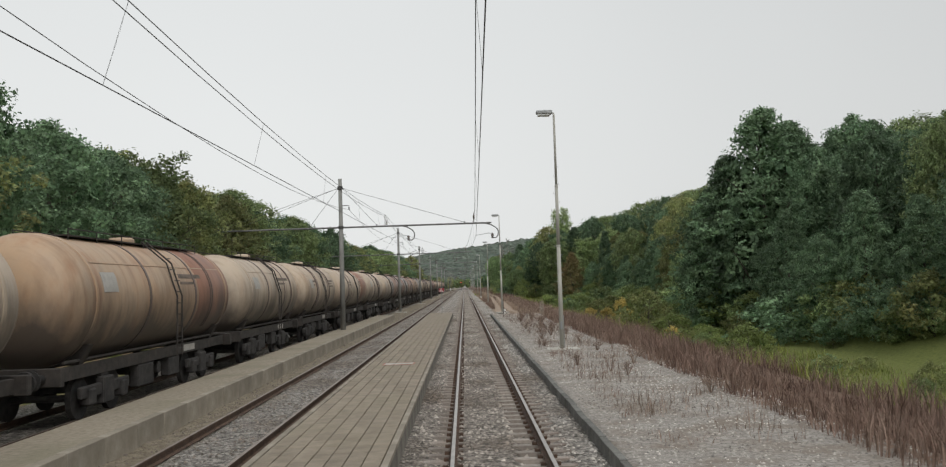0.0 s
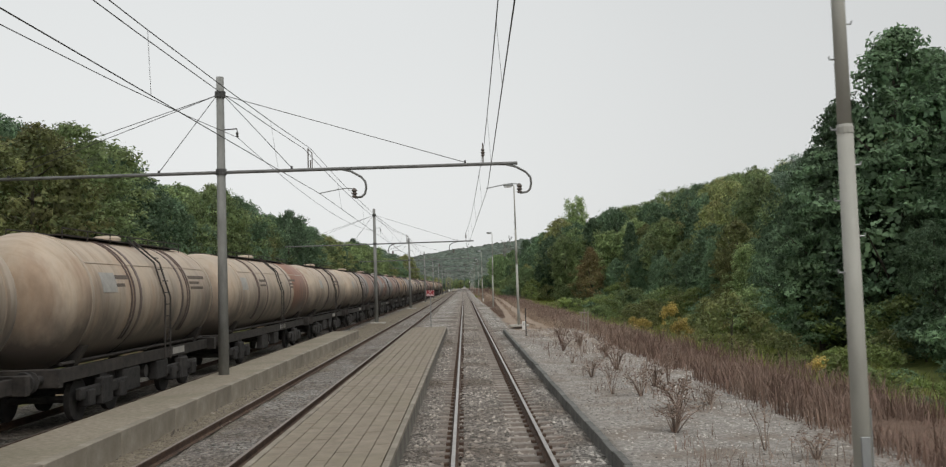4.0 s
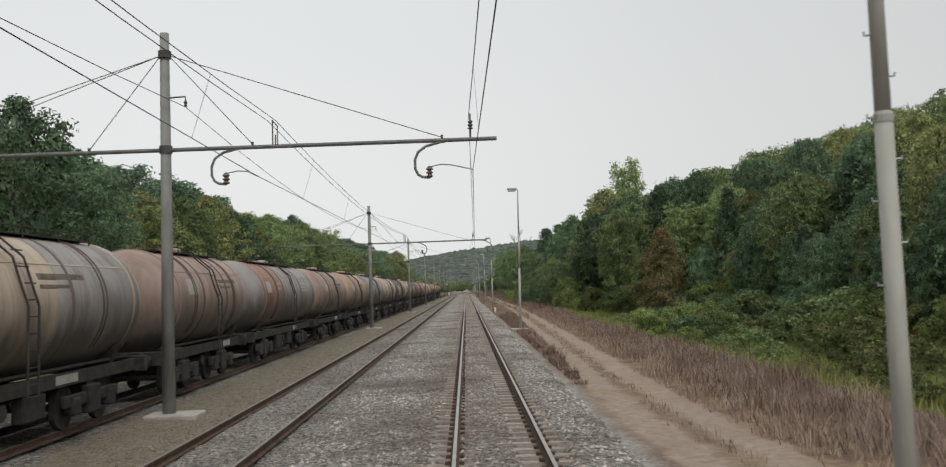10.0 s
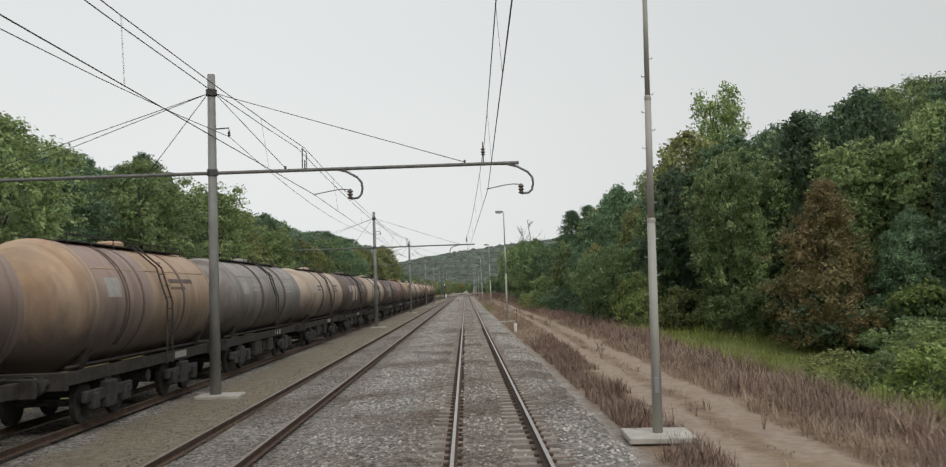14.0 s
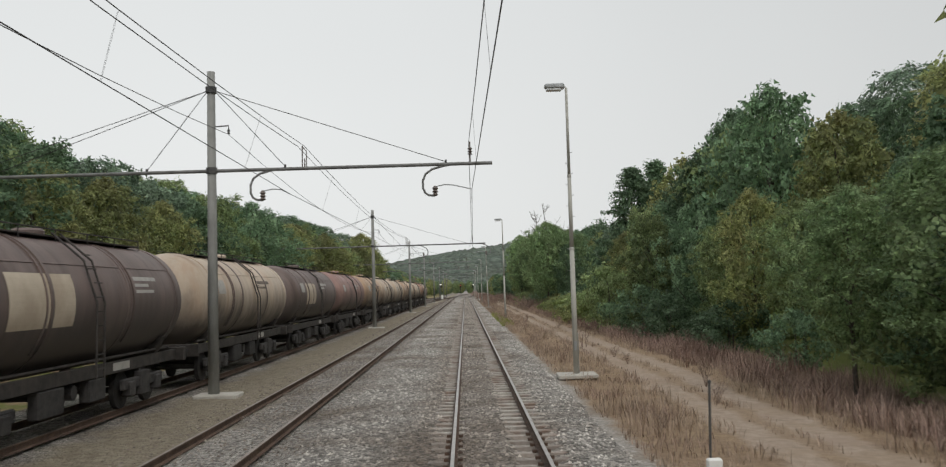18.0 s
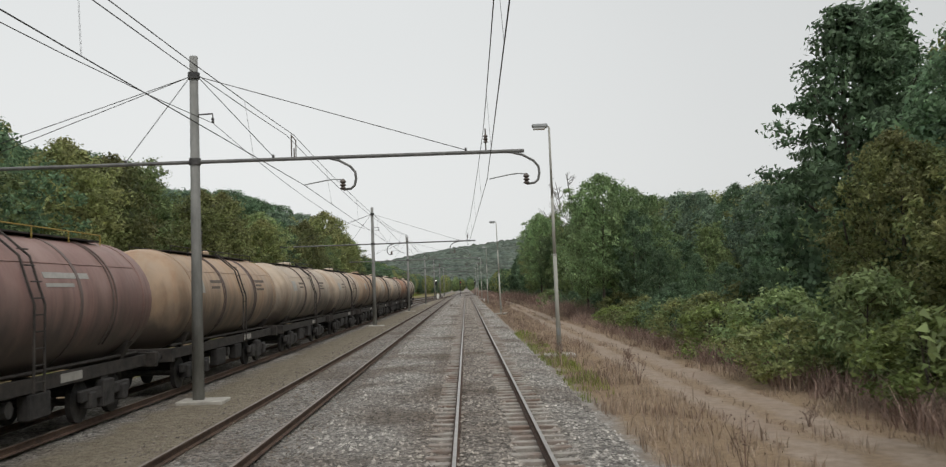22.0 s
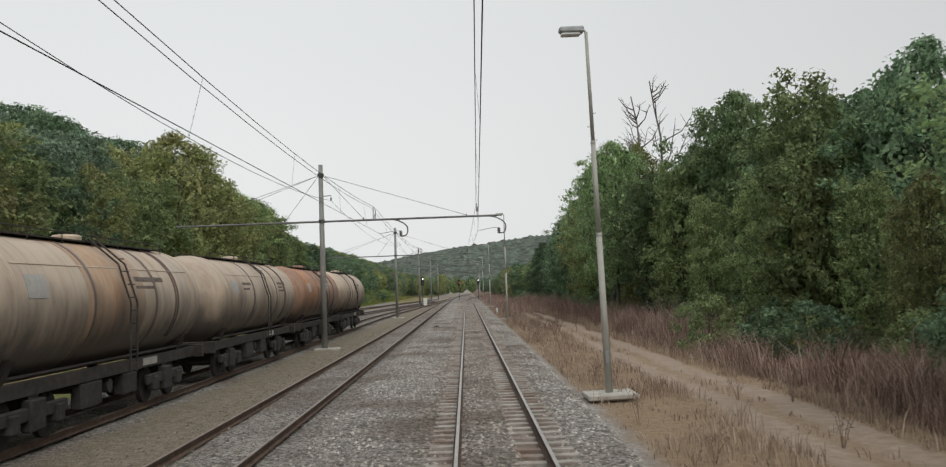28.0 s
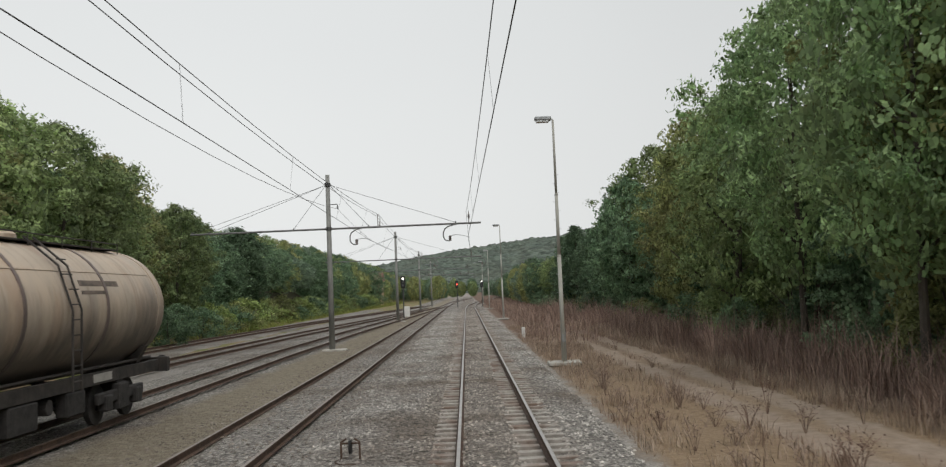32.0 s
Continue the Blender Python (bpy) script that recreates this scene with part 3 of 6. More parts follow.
# ---- distant hills ----
def hills():
    # distance haze is put into the base colour: greyer, bluer than the near leaves
    m = mat("haze_tinted_forest", (0.075, 0.10, 0.082), (0.125, 0.152, 0.118), 0.035, 0.95, bump=1.0, bscale=0.06, c3=(0.085, 0.092, 0.068), scale3=0.012, amount3=0.5, local=False, dist=6.0)
    n, l = m.node_tree.nodes, m.node_tree.links
    b = n["Principled BSDF"]
    geo, vor, cell = n.new("ShaderNodeNewGeometry"), n.new("ShaderNodeTexVoronoi"), n.new("ShaderNodeSeparateXYZ")
    vor.inputs["Scale"].default_value = 0.09
    tone, hue, bump = n.new("ShaderNodeMapRange"), n.new("ShaderNodeHueSaturation"), n.new("ShaderNodeBump")
    tone.inputs[3].default_value, tone.inputs[4].default_value = 0.6, 1.45
    l.new(geo.outputs["Position"], vor.inputs["Vector"]), l.new(vor.outputs["Color"], cell.inputs[0]), l.new(cell.outputs[0], tone.inputs[0])
    l.new(tone.outputs[0], hue.inputs["Value"]), l.new(b.inputs["Base Color"].links[0].from_socket, hue.inputs["Color"]), l.new(hue.outputs[0], b.inputs["Base Color"])
    bump.invert = True
    bump.inputs["Strength"].default_value, bump.inputs["Distance"].default_value = 1.0, 7.0
    l.new(vor.outputs["Distance"], bump.inputs["Height"]), l.new(b.inputs["Normal"].links[0].from_socket, bump.inputs["Normal"]), l.new(bump.outputs[0], b.inputs["Normal"])
    for name, y0, h0, seed, depth, x0, x1, lab in (("far_hill", 1900, 1.0, 3.3, 900, -1700, 1900, "long wooded ridge closing the valley"),
                                                  ("near_hill", 760, 0.42, 8.1, 380, -260, 700, "lower wooded hillside beyond the station")):
        xs = np.arange(x0, x1, 7 if h0 == 1.0 else 4)
        rows = 44
        verts, k = [], len(xs)
        for j in range(rows):
            f = j / (rows - 1)
            for x in xs:
                crest = (106 + 0.11 * x + 22 * fbm(x, 0, 520, seed)) if h0 == 1.0 else (-4 + 0.085 * (x - 10) * (x > 10) + 0.10 * max(0, -x - 60) + 8 * fbm(x, 0, 160, seed))
                z = crest * math.sin(f * math.pi * 0.5) + (4.5 * abs(fbm(x, y0 + f * depth, 22, seed)) + 4.0 * fbm(x, f * depth, 9, 1)) * (0.4 + f)
                verts.append((float(x), y0 + f * depth * 0.6, z - 3))
        faces = [(j * k + i, j * k + i + 1, (j + 1) * k + i + 1, (j + 1) * k + i) for j in range(rows - 1) for i in range(k - 1)]
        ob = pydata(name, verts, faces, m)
        tagged(ob, lab, "hill", kind="structure")


hills()


M_EDGE = mat("pale_edge_concrete", (0.36, 0.34, 0.30), (0.54, 0.51, 0.46), 3, 0.85, bump=0.3)
# ---- street lamps along the line ----
def make_lamp():
    lamp = empty("street_lamp", pose(3.22, 34.8, 0.06), "tall pale steel lamp post with flat lantern on concrete footing", "street lamp", "platform lamps")
    bm = bm_new()
    box(bm, -0.6, 0.64, -0.6, 0.6, -0.1, 0.02, 0.02)
    part("footing_slab", bm, M_EDGE, lamp, "pale square concrete footing slab")
    bm = bm_new()
    box(bm, -0.4, 0.46, -0.4, 0.4, -0.6, -0.09, 0.02)
    part("footing_block", bm, M_CONCRETE, lamp, "grey concrete block under the slab")
    for nm, z0, z1, r0, r1 in (("lower_pole", -0.05, 4.0, 0.088, 0.076), ("middle_pole", 4.0, 6.35, 0.068, 0.06), ("upper_pole", 6.35, 9.2, 0.05, 0.042)):
        bm = bm_new()
        tube(bm, [(0, 0, z0), (0, 0, z1)], r0, 12, r1)
        part(nm, bm, M_LAMPPOLE, lamp, smooth=True)
    for z1, r0 in ((4.0, 0.082), (6.35, 0.066)):
        bm = bm_new()
        lathe(bm, [(r0, z1 - 0.06), (r0, z1), (r0 * 0.85, z1 + 0.03)], Matrix.Identity(4), 12)
        part("collar", bm, M_LAMPPOLE, lamp)
    for i in range(14):
        z1, sgn = 2.6 + 0.345 * i, 1 if i % 2 else -1
        r0 = 0.078 if z1 < 4 else 0.06 if z1 < 6.35 else 0.045
        bm = bm_new()
        tube(bm, [(sgn * r0, 0, z1), (sgn * (r0 + 0.055), 0, z1), (sgn * (r0 + 0.06), 0, z1 + 0.03)], 0.009, 5)
        part("step_peg", bm, M_GALV, lamp)
    bm = bm_new()
    tube(bm, [(0.096, 0, 0.02), (0.094, 0, 1.3)], 0.012, 5)
    part("earth_strap", bm, M_GALV, lamp)
    bm = bm_new()
    box(bm, -0.045, 0.045, -0.092, -0.07, 0.75, 1.05, 0.006)
    part("access_door", bm, M_GALV, lamp)
    bm = bm_new()
    tube(bm, [(0, 0, 9.15), (-0.03, 0, 9.23), (-0.14, 0, 9.25)], 0.03, 8)
    part("arm", bm, M_LAMPPOLE, lamp)
    bm = bm_new()
    box(bm, -0.70, -0.06, -0.15, 0.15, 9.17, 9.34, 0.04)
    for v in bm.verts:
        if v.co.x < -0.4:
            v.co.y *= 0.85
            if v.co.z < 9.25:
                v.co.z += 0.02
    head = part("lantern", bm, M_GALV, lamp, "flat grey lantern housing")
    bm = bm_new()
    box(bm, -0.65, -0.16, -0.12, 0.12, 9.11, 9.18, 0.02)
    part("lantern_glass", bm, M_LENS, head, "cloudy lantern bowl")
    return lamp


lamp_one = make_lamp()
for lx, ly, lz in ((3.02, 85.2, -0.05), (3.03, 137.2, -0.15), (2.97, 195.7, -0.13), (3.17, 250.2, -0.17), (2.98, 304.6, -0.1), (3.05, 361.2, -0.14), (3.05, 416, -0.14), (3.05, 470, -0.14), (3.05, 522, -0.14)):
    copy_thing(lamp_one, pose(lx, ly, lz, 0, -1.2 if ly == 304.6 else -0.4 if ly == 250.2 else 0.9 if ly == 137.2 else random.uniform(-0.2, 0.2), random.uniform(-2, 2)))


# ---- overhead line ----
def make_mast(right):
    m = empty("catenary_mast", pose(-7.75, 0, 0), "grey concrete catenary mast with a long steel cross boom", "catenary mast", "catenary masts")
    bm = bm_new()
    tube(bm, [(0, 0, -0.35), (0, 0, 9.2)], 0.16, 12, 0.11)
    part("column", bm, M_MAST, m, smooth=True)
    bm = bm_new()
    box(bm, -0.5, 0.75, -0.45, 0.45, -0.6, -0.13, 0.03)
    part("foundation", bm, M_EDGE, m, "pale concrete mast footing")
    end = 8.97 if right else 8.15
    bm = bm_new()
    tube(bm, [(-7.4, 0, 6.25), (end, 0, 6.31)], 0.052, 8)
    part("boom", bm, M_BOOM, m, "long horizontal steel tube boom")
    for zz in (6.29, 8.66):
        bm = bm_new()
        tube(bm, [(0, 0, zz - 0.09), (0, 0, zz + 0.09)], 0.16, 10)
        part("clamp", bm, M_DARKSTEEL, m)
    for x1, z1 in ((7.38 if right else 6.8, 6.38), (2.13, 6.36), (-1.88, 6.33), (-6.4, 6.31), (-7.3, 6.31)):
        bm = bm_new()
        tube(bm, [(0.1 if x1 > 0 else -0.1, 0, 8.64), (x1, 0, z1)], 0.011, 5)
        st = part("stay_wire", bm, M_WIRE, m)
        bm = bm_new()
        box(bm, x1 - 0.03, x1 + 0.03, -0.03, 0.03, z1 - 0.1, z1 + 0.06, 0.008)
        part("stay_bracket", bm, M_DARKSTEEL, st)
    bm = bm_new()
    tube(bm, [(0.1, 0, 7.58), (0.5, 0, 7.6), (0.5, 0, 7.5)], 0.02, 6)
    lathe(bm, [(0.02, 7.34), (0.05, 7.37), (0.025, 7.41), (0.05, 7.45), (0.02, 7.5)], Matrix.Translation((0.5, 0, 0)), 8)
    part("bracket", bm, M_DARKSTEEL, m)
    for cx in (2.7, 7.93 if right else 7.51):
        bm = bm_new()
        tube(bm, [(cx, 0, 6.3), (cx, 0, 6.58)], 0.02, 6)
        if cx > 5:
            lathe(bm, [(0.02, 6.55), (0.075, 6.58), (0.03, 6.62), (0.075, 6.66), (0.03, 6.70), (0.07, 6.74), (0.02, 6.80), (0.02, 6.95)], Matrix.Translation((cx, 0, 0)), 10)
        else:
            tube(bm, [(cx - 0.07, 0, 6.3), (cx - 0.07, 0, 6.95)], 0.02, 6)
            tube(bm, [(cx + 0.05, 0, 6.3), (cx + 0.05, 0, 6.8)], 0.016, 6)
            tube(bm, [(cx - 0.07, 0, 6.93), (cx + 0.05, 0, 6.79)], 0.016, 6)
        part("messenger_insulator", bm, M_INSUL, m, "brown glazed messenger wire insulator")
    for shift in (0.0, -5.0):
        e = end + shift
        if right:
            pts = [(-0.62, 0), (-0.35, -0.01), (-0.05, -0.09), (0.25, -0.26), (0.38, -0.42), (0.4, -0.6), (0.36, -0.78), (0.26, -0.87), (0.05, -0.89)]
            ins, wire = (0.04, -0.86), [(0.02, -0.7), (-0.2, -0.68), (-0.45, -0.71), (-0.97 if shift > -1 else -1.02, -0.81)]
        else:
            pts = [(-1.2, 0), (-1.4, -0.03), (-1.75, -0.12), (-1.95, -0.26), (-2.03, -0.45), (-2.03, -0.68), (-1.96, -0.82), (-1.86, -0.88), (-1.68, -0.9)]
            ins, wire = (-1.68, -0.87), [(-1.65, -0.71), (-1.4, -0.66), (-1.15, -0.68), (-0.61 if shift > -1 else -0.9, -0.81)]
        bm = bm_new()
        tube(bm, [(e + a, 0, 6.29 + c) for a, c in pts], 0.034, 8)
        arm = part("drop_arm", bm, M_BOOM, m, "curved steel drop arm")
        bm = bm_new()
        lathe(bm, [(0.03, -0.04), (0.095, 0.0), (0.045, 0.05), (0.095, 0.09), (0.045, 0.14), (0.095, 0.18), (0.03, 0.26)], Matrix.Translation((e + ins[0], 0, 6.29 + ins[1])), 12)
        part("insulator", bm, M_INSUL, arm, "ribbed dark insulator")
        bm = bm_new()
        tube(bm, [(e + a, 0, 6.37 + c) for a, c in wire], 0.016, 6)
        part("steady_arm", bm, M_GALV, arm)
    return m


MASTS = [6.7, 53.2, 99.8, 146.4, 193.0, 238.4, 285.0, 327.5, 375.2, 421, 467, 513]
mast_r, mast_l = make_mast(True), make_mast(False)
mast_r.matrix_basis, mast_l.matrix_basis = pose(-7.75, 53.2, 0), pose(-7.75, 99.8, 0)
for i, my in enumerate(MASTS):
    if my in (53.2, 99.8):
        continue
    copy_thing(mast_r if i % 2 == 1 else mast_l, pose(-7.75, my, 0, 0, 0, 0))


def hang_x(c, s):
    return s - 0.06 if c == T1 else -0.1


def wires():
    ys = [-40] + MASTS + [560]
    for c, contact in ((T1, True), (T2, True), (T2 - 0.2, False)):
        w = empty("overhead_line", pose(0, 0, 0), "thin dark contact wire hung from a sagging messenger wire" if contact else "second sagging messenger wire", "overhead wire", "overhead wires")
        for a, b, i in zip(ys, ys[1:], range(99)):
            near, far = (0.29, -0.21) if c == T1 else (0.15, -0.55)
            s0, s1 = (near, far) if i % 2 == 0 else (far, near)
            if c == T1:
                s0, s1 = s0 - (0.1 if i >= 6 else 0), s1 - (0.1 if i >= 5 else 0)
            top, sag, hang = 6.94, 0.48, (0.12, 0.3, 0.5, 0.7, 0.88)
            bm = bm_new()
            tube(bm, [(c + hang_x(c, s0 + (s1 - s0) * f), a + (b - a) * f, top - 4 * sag * f * (1 - f)) for f in (0, .1, .2, .3, .4, .5, .6, .7, .8, .9, 1)], 0.009, 5)
            part("messenger_wire", bm, M_WIRE, w)
            if not contact:
                continue
            bm = bm_new()
            tube(bm, [(c + s0, a, 5.56), (c + s1, b, 5.56)], 0.009, 5)
            part("contact_wire", bm, M_WIRE, w)
            for f in hang:
                bm = bm_new()
                y = a + (b - a) * f
                tube(bm, [(c + hang_x(c, s0 + (s1 - s0) * f), y, top - 4 * sag * f * (1 - f)), (c + s0 + (s1 - s0) * f, y, 5.56)], 0.004, 4)
                part("dropper", bm, M_WIRE, w)
    # bare feeder on the brackets of the masts
    w = empty("feeder_line", pose(0, 0, 0), "bare feeder wire sagging from mast to mast", "overhead wire", "overhead wires")
    for a, b in zip(ys, ys[1:]):
        bm = bm_new()
        tube(bm, [(-7.25, a + (b - a) * f, 7.34 - 4 * 0.76 * f * (1 - f)) for f in (0, .1, .2, .3, .4, .5, .6, .7, .8, .9, 1)], 0.009, 5)
        part("feeder_wire", bm, M_WIRE, w)


wires()


# ---- parked tank train ----
def tank_paint(name, base, base2, rust, rust_amount=0.5, oil=0.9):
    m = bpy.data.materials.new(name)
    m.use_nodes = True
    n, l = m.node_tree.nodes, m.node_tree.links
    b = n["Principled BSDF"]
    b.inputs["Roughness"].default_value = 0.55
    tc = n.new("ShaderNodeTexCoord")
    info = n.new("ShaderNodeObjectInfo")
    off = n.new("ShaderNodeVectorMath")
    off.operation = "ADD"
    sc = n.new("ShaderNodeVectorMath")
    sc.operation = "SCALE"
    sc.inputs[0].default_value = (37, 91, 13)
    l.new(info.outputs["Random"], sc.inputs["Scale"])
    l.new(tc.outputs["Object"], off.inputs[0]), l.new(sc.outputs[0], off.inputs[1])

    def tex(stretch, scale, lo, hi, amount):
        mp = n.new("ShaderNodeMapping")
        mp.inputs["Scale"].default_value = stretch
        l.new(off.outputs[0], mp.inputs[0])
        t = n.new("ShaderNodeTexNoise")
        t.inputs["Scale"].default_value, t.inputs["Detail"].default_value, t.inputs["Roughness"].default_value = scale, 7, 0.62
        l.new(mp.outputs[0], t.inputs["Vector"])
        r = n.new("ShaderNodeMapRange")
        r.inputs[1].default_value, r.inputs[2].default_value, r.inputs[4].default_value = lo, hi, amount
        l.new(t.outputs[0], r.inputs[0])
        return r.outputs[0]

    def mix(f, a, c):
        q = n.new("ShaderNodeMix")
        q.data_type = "RGBA"
        for i, v in ((0, f), (6, a), (7, c)):
            if isinstance(v, tuple):
                q.inputs[i].default_value = (*v, 1)
            else:
                l.new(v, q.inputs[i])
        return q.outputs[2]

    col = mix(tex((1, 1, 1), 0.7, 0.35, 0.65, 1.0), base, base2)
    col = mix(tex((1, 1, 0.25), 1.4, 0.52, 0.68, rust_amount), col, rust)
    col = mix(tex((0.3, 2.6, 0.22), 1.5, 0.5, 0.72, 0.55), col, tuple(0.5 * v for v in rust))
    # splashed grime over the belly
    sep = n.new("ShaderNodeSeparateXYZ")
    l.new(tc.outputs["Object"], sep.inputs[0])
    add = n.new("ShaderNodeMath")
    add.operation = "MULTIPLY_ADD"
    add.inputs[1].default_value = 1.5
    l.new(tex((1, 1.2, 0.5), 1.0, 0.2, 0.8, 1.0), add.inputs[0]), l.new(sep.outputs[2], add.inputs[2])
    gr = n.new("ShaderNodeMapRange")
    gr.inputs[1].default_value, gr.inputs[2].default_value, gr.inputs[4].default_value = 3.8, 2.5, oil
    l.new(add.outputs[0], gr.inputs[0])
    col = mix(gr.outputs[0], col, (0.06, 0.052, 0.047))
    l.new(col, b.inputs["Base Color"])
    bp = n.new("ShaderNodeBump")
    bp.inputs["Strength"].default_value, bp.inputs["Distance"].default_value = 0.15, 0.02
    l.new(tex((1, 1, 1), 3, 0.2, 0.8, 1.0), bp.inputs["Height"]), l.new(bp.outputs[0], b.inputs["Normal"])
    return m


TANKS = {
    "ochre": tank_paint("tank_ochre", (0.50, 0.335, 0.21), (0.43, 0.325, 0.235), (0.36, 0.165, 0.08)),
    "cream": tank_paint("tank_cream", (0.56, 0.45, 0.34), (0.48, 0.40, 0.32), (0.40, 0.23, 0.13), 0.4),
    "rust": tank_paint("tank_rust", (0.42, 0.245, 0.155), (0.35, 0.215, 0.155), (0.22, 0.10, 0.06), 0.6),
    "grey": tank_paint("tank_grey", (0.36, 0.33, 0.31), (0.28, 0.26, 0.245), (0.16, 0.10, 0.075), 0.6, 0.92),
    "mauve": tank_paint("tank_mauve", (0.27, 0.15, 0.13), (0.34, 0.22, 0.19), (0.17, 0.085, 0.07), 0.5, 0.9),
    "pink": tank_paint("tank_pink", (0.40, 0.285, 0.235), (0.35, 0.26, 0.22), (0.28, 0.15, 0.11), 0.5),
    "orange": tank_paint("tank_orange", (0.50, 0.24, 0.11), (0.44, 0.22, 0.12), (0.30, 0.12, 0.06), 0.5),
    "redbrown": tank_paint("tank_redbrown", (0.30, 0.15, 0.10), (0.36, 0.19, 0.13), (0.20, 0.09, 0.06), 0.6),
    "dark": tank_paint("tank_dark", (0.13, 0.095, 0.085), (0.18, 0.13, 0.115), (0.09, 0.055, 0.045), 0.6, 0.9),
}
M_YELLOW = mat("faded_yellow_paint", (0.34, 0.24, 0.05), (0.45, 0.33, 0.08), 5, 0.6)
M_PALE = mat("pale_panel_paint", (0.45, 0.38, 0.29), (0.55, 0.47, 0.37), 2, 0.6, c3=(0.33, 0.25, 0.18), scale3=1.5)
M_PLATE = mat("white_data_panel", (0.34, 0.325, 0.30), (0.46, 0.44, 0.41), 5, 0.6)
WORDS = {"ochre": "ochre-orange tank wagon streaked with rust", "cream": "cream-coloured tank wagon with grimy belly",
         "rust": "rust-red tank wagon with stained barrel", "grey": "weathered grey tank wagon with dark streaks",
         "mauve": "dull mauve-brown tank wagon with yellow top railing",
         "pink": "faded pinkish-brown tank wagon with stained barrel",
         "dark": "dark brown tank wagon coated in grime"}


def skin(bm, r, axis, y0, y1, a0, a1, thick=0.008):
    """A thin plate that hugs the barrel between two angles above the horizontal."""
    n = max(2, int(abs(a1 - a0) / 4))
    rows = []
    for i in range(n + 1):
        a = radians(a0 + (a1 - a0) * i / n)
        rows.append([bm.verts.new((rr * math.cos(a), yy, axis + rr * math.sin(a))) for rr, yy in ((r - 0.01, y0), (r + thick, y0), (r + thick, y1), (r - 0.01, y1))])
    for p, q in zip(rows, rows[1:]):
        for j in range(3):
            bm.faces.new((p[j], p[j + 1], q[j + 1], q[j]))
    bm.faces.new(rows[0]), bm.faces.new(rows[-1][::-1])
    return bm


M_STENCIL = mat("faded_black_stencil", (0.09, 0.075, 0.062), (0.22, 0.17, 0.14), 8, 0.8, bump=0)


def make_wagon(look_name, length=14.9, r=1.44, axis=2.58, rail_colour=None, patch=None, panel=False):
    g = empty("tank_wagon", pose(T3, 0, 0), WORDS[look_name] + ", parked on the siding", "tank wagon", "parked tank train")
    paint = TANKS[look_name]
    half = length / 2 - 0.75
    along_y = pose(0, 0, axis, -90, 0, 0)
    prof = [(0.05, -half), (0.55, -half + 0.03), (0.95, -half + 0.12), (1.22, -half + 0.28), (1.36, -half + 0.48), (r, -half + 0.75)]
    prof += [(r, -half * 0.5), (r, 0), (r, half * 0.5)] + [(a, -h) for a, h in reversed(prof)]
    bm = bm_new()
    lathe(bm, prof, along_y, 40)
    part("tank_barrel", bm, paint, g, smooth=True)
    if patch:
        tone, f0, f1 = patch
        y0, y1 = -half + 0.8 + f0 * (2 * half - 1.6), -half + 0.8 + f1 * (2 * half - 1.6)
        bm = bm_new()
        lathe(bm, [(r + 0.001, y0), (r + 0.007, y0 + 0.01), (r + 0.007, y1 - 0.01), (r + 0.001, y1)], along_y, 40)
        part("repainted_section", bm, TANKS[tone], g, "section of the barrel in another, rustier paint", smooth=True)
    if panel:
        part("pale_panel", skin(bm_new(), r, axis, -half + 2.9, -half + 5.5, -18, 24, 0.006), M_PALE, g, "pale rectangular panel on the barrel")
    for yy in (-half * 0.82, -half * 0.30, half * 0.30, half * 0.82):
        bm = bm_new()
        lathe(bm, [(r + 0.001, yy - 0.06), (r + 0.02, yy - 0.055), (r + 0.02, yy + 0.055), (r + 0.001, yy + 0.06)], along_y, 40)
        part("tank_band", bm, TANKS["dark"] if abs(yy) < half * 0.5 else paint, g)
    bm = bm_new()
    lathe(bm, [(0.34, axis + r - 0.12), (0.34, axis + r + 0.12), (0.28, axis + r + 0.17), (0.05, axis + r + 0.19)], Matrix.Identity(4), 16)
    part("manhole", bm, paint, g)
    bm = bm_new()
    for s in (-0.42, 0.42):
        box(bm, s - 0.16, s + 0.16, -half * 0.75, half * 0.75, axis + r - 0.03, axis + r + 0.0)
    part("walkway", bm, M_FRAME, g, "dark grating walkway along the top")
    bm = bm_new()
    for s in (-0.6, 0.6):
        tube(bm, [(s, -half * 0.74, axis + r + 0.13), (s, half * 0.74, axis + r + 0.13)], 0.016, 5)
        for i in range(7):
            yy = -half * 0.74 + i * half * 1.48 / 6
            tube(bm, [(s, yy, axis + r - 0.12), (s, yy, axis + r + 0.13)], 0.014, 5)
    part("handrail", bm, rail_colour or M_FRAME, g)
    # ladder on the side of the barrel
    bm = bm_new()
    for o in (-0.2, 0.2):
        tube(bm, [(r + 0.10, o, 1.0), (r + 0.12, o, axis), (r * 0.82 + 0.1, o, axis + r * 0.62), (r * 0.42, o, axis + r + 0.05)], 0.025, 6)
    for i in range(9):
        zz = 1.2 + i * 0.3
        xx = r + 0.11 if zz < axis + 0.3 else r + 0.11 - (zz - axis - 0.3) * 0.42
        tube(bm, [(xx, -0.2, zz), (xx, 0.2, zz)], 0.014, 5)
    part("ladder", bm, M_FRAME, g, "dark steel side ladder")
    bm = bm_new()
    for s in (-0.95, 0.95):
        box(bm, s - 0.07, s + 0.07, -length / 2 + 0.55, length / 2 - 0.55, 0.92, 1.2, 0.01)
    part("solebar", bm, M_FRAME, g)
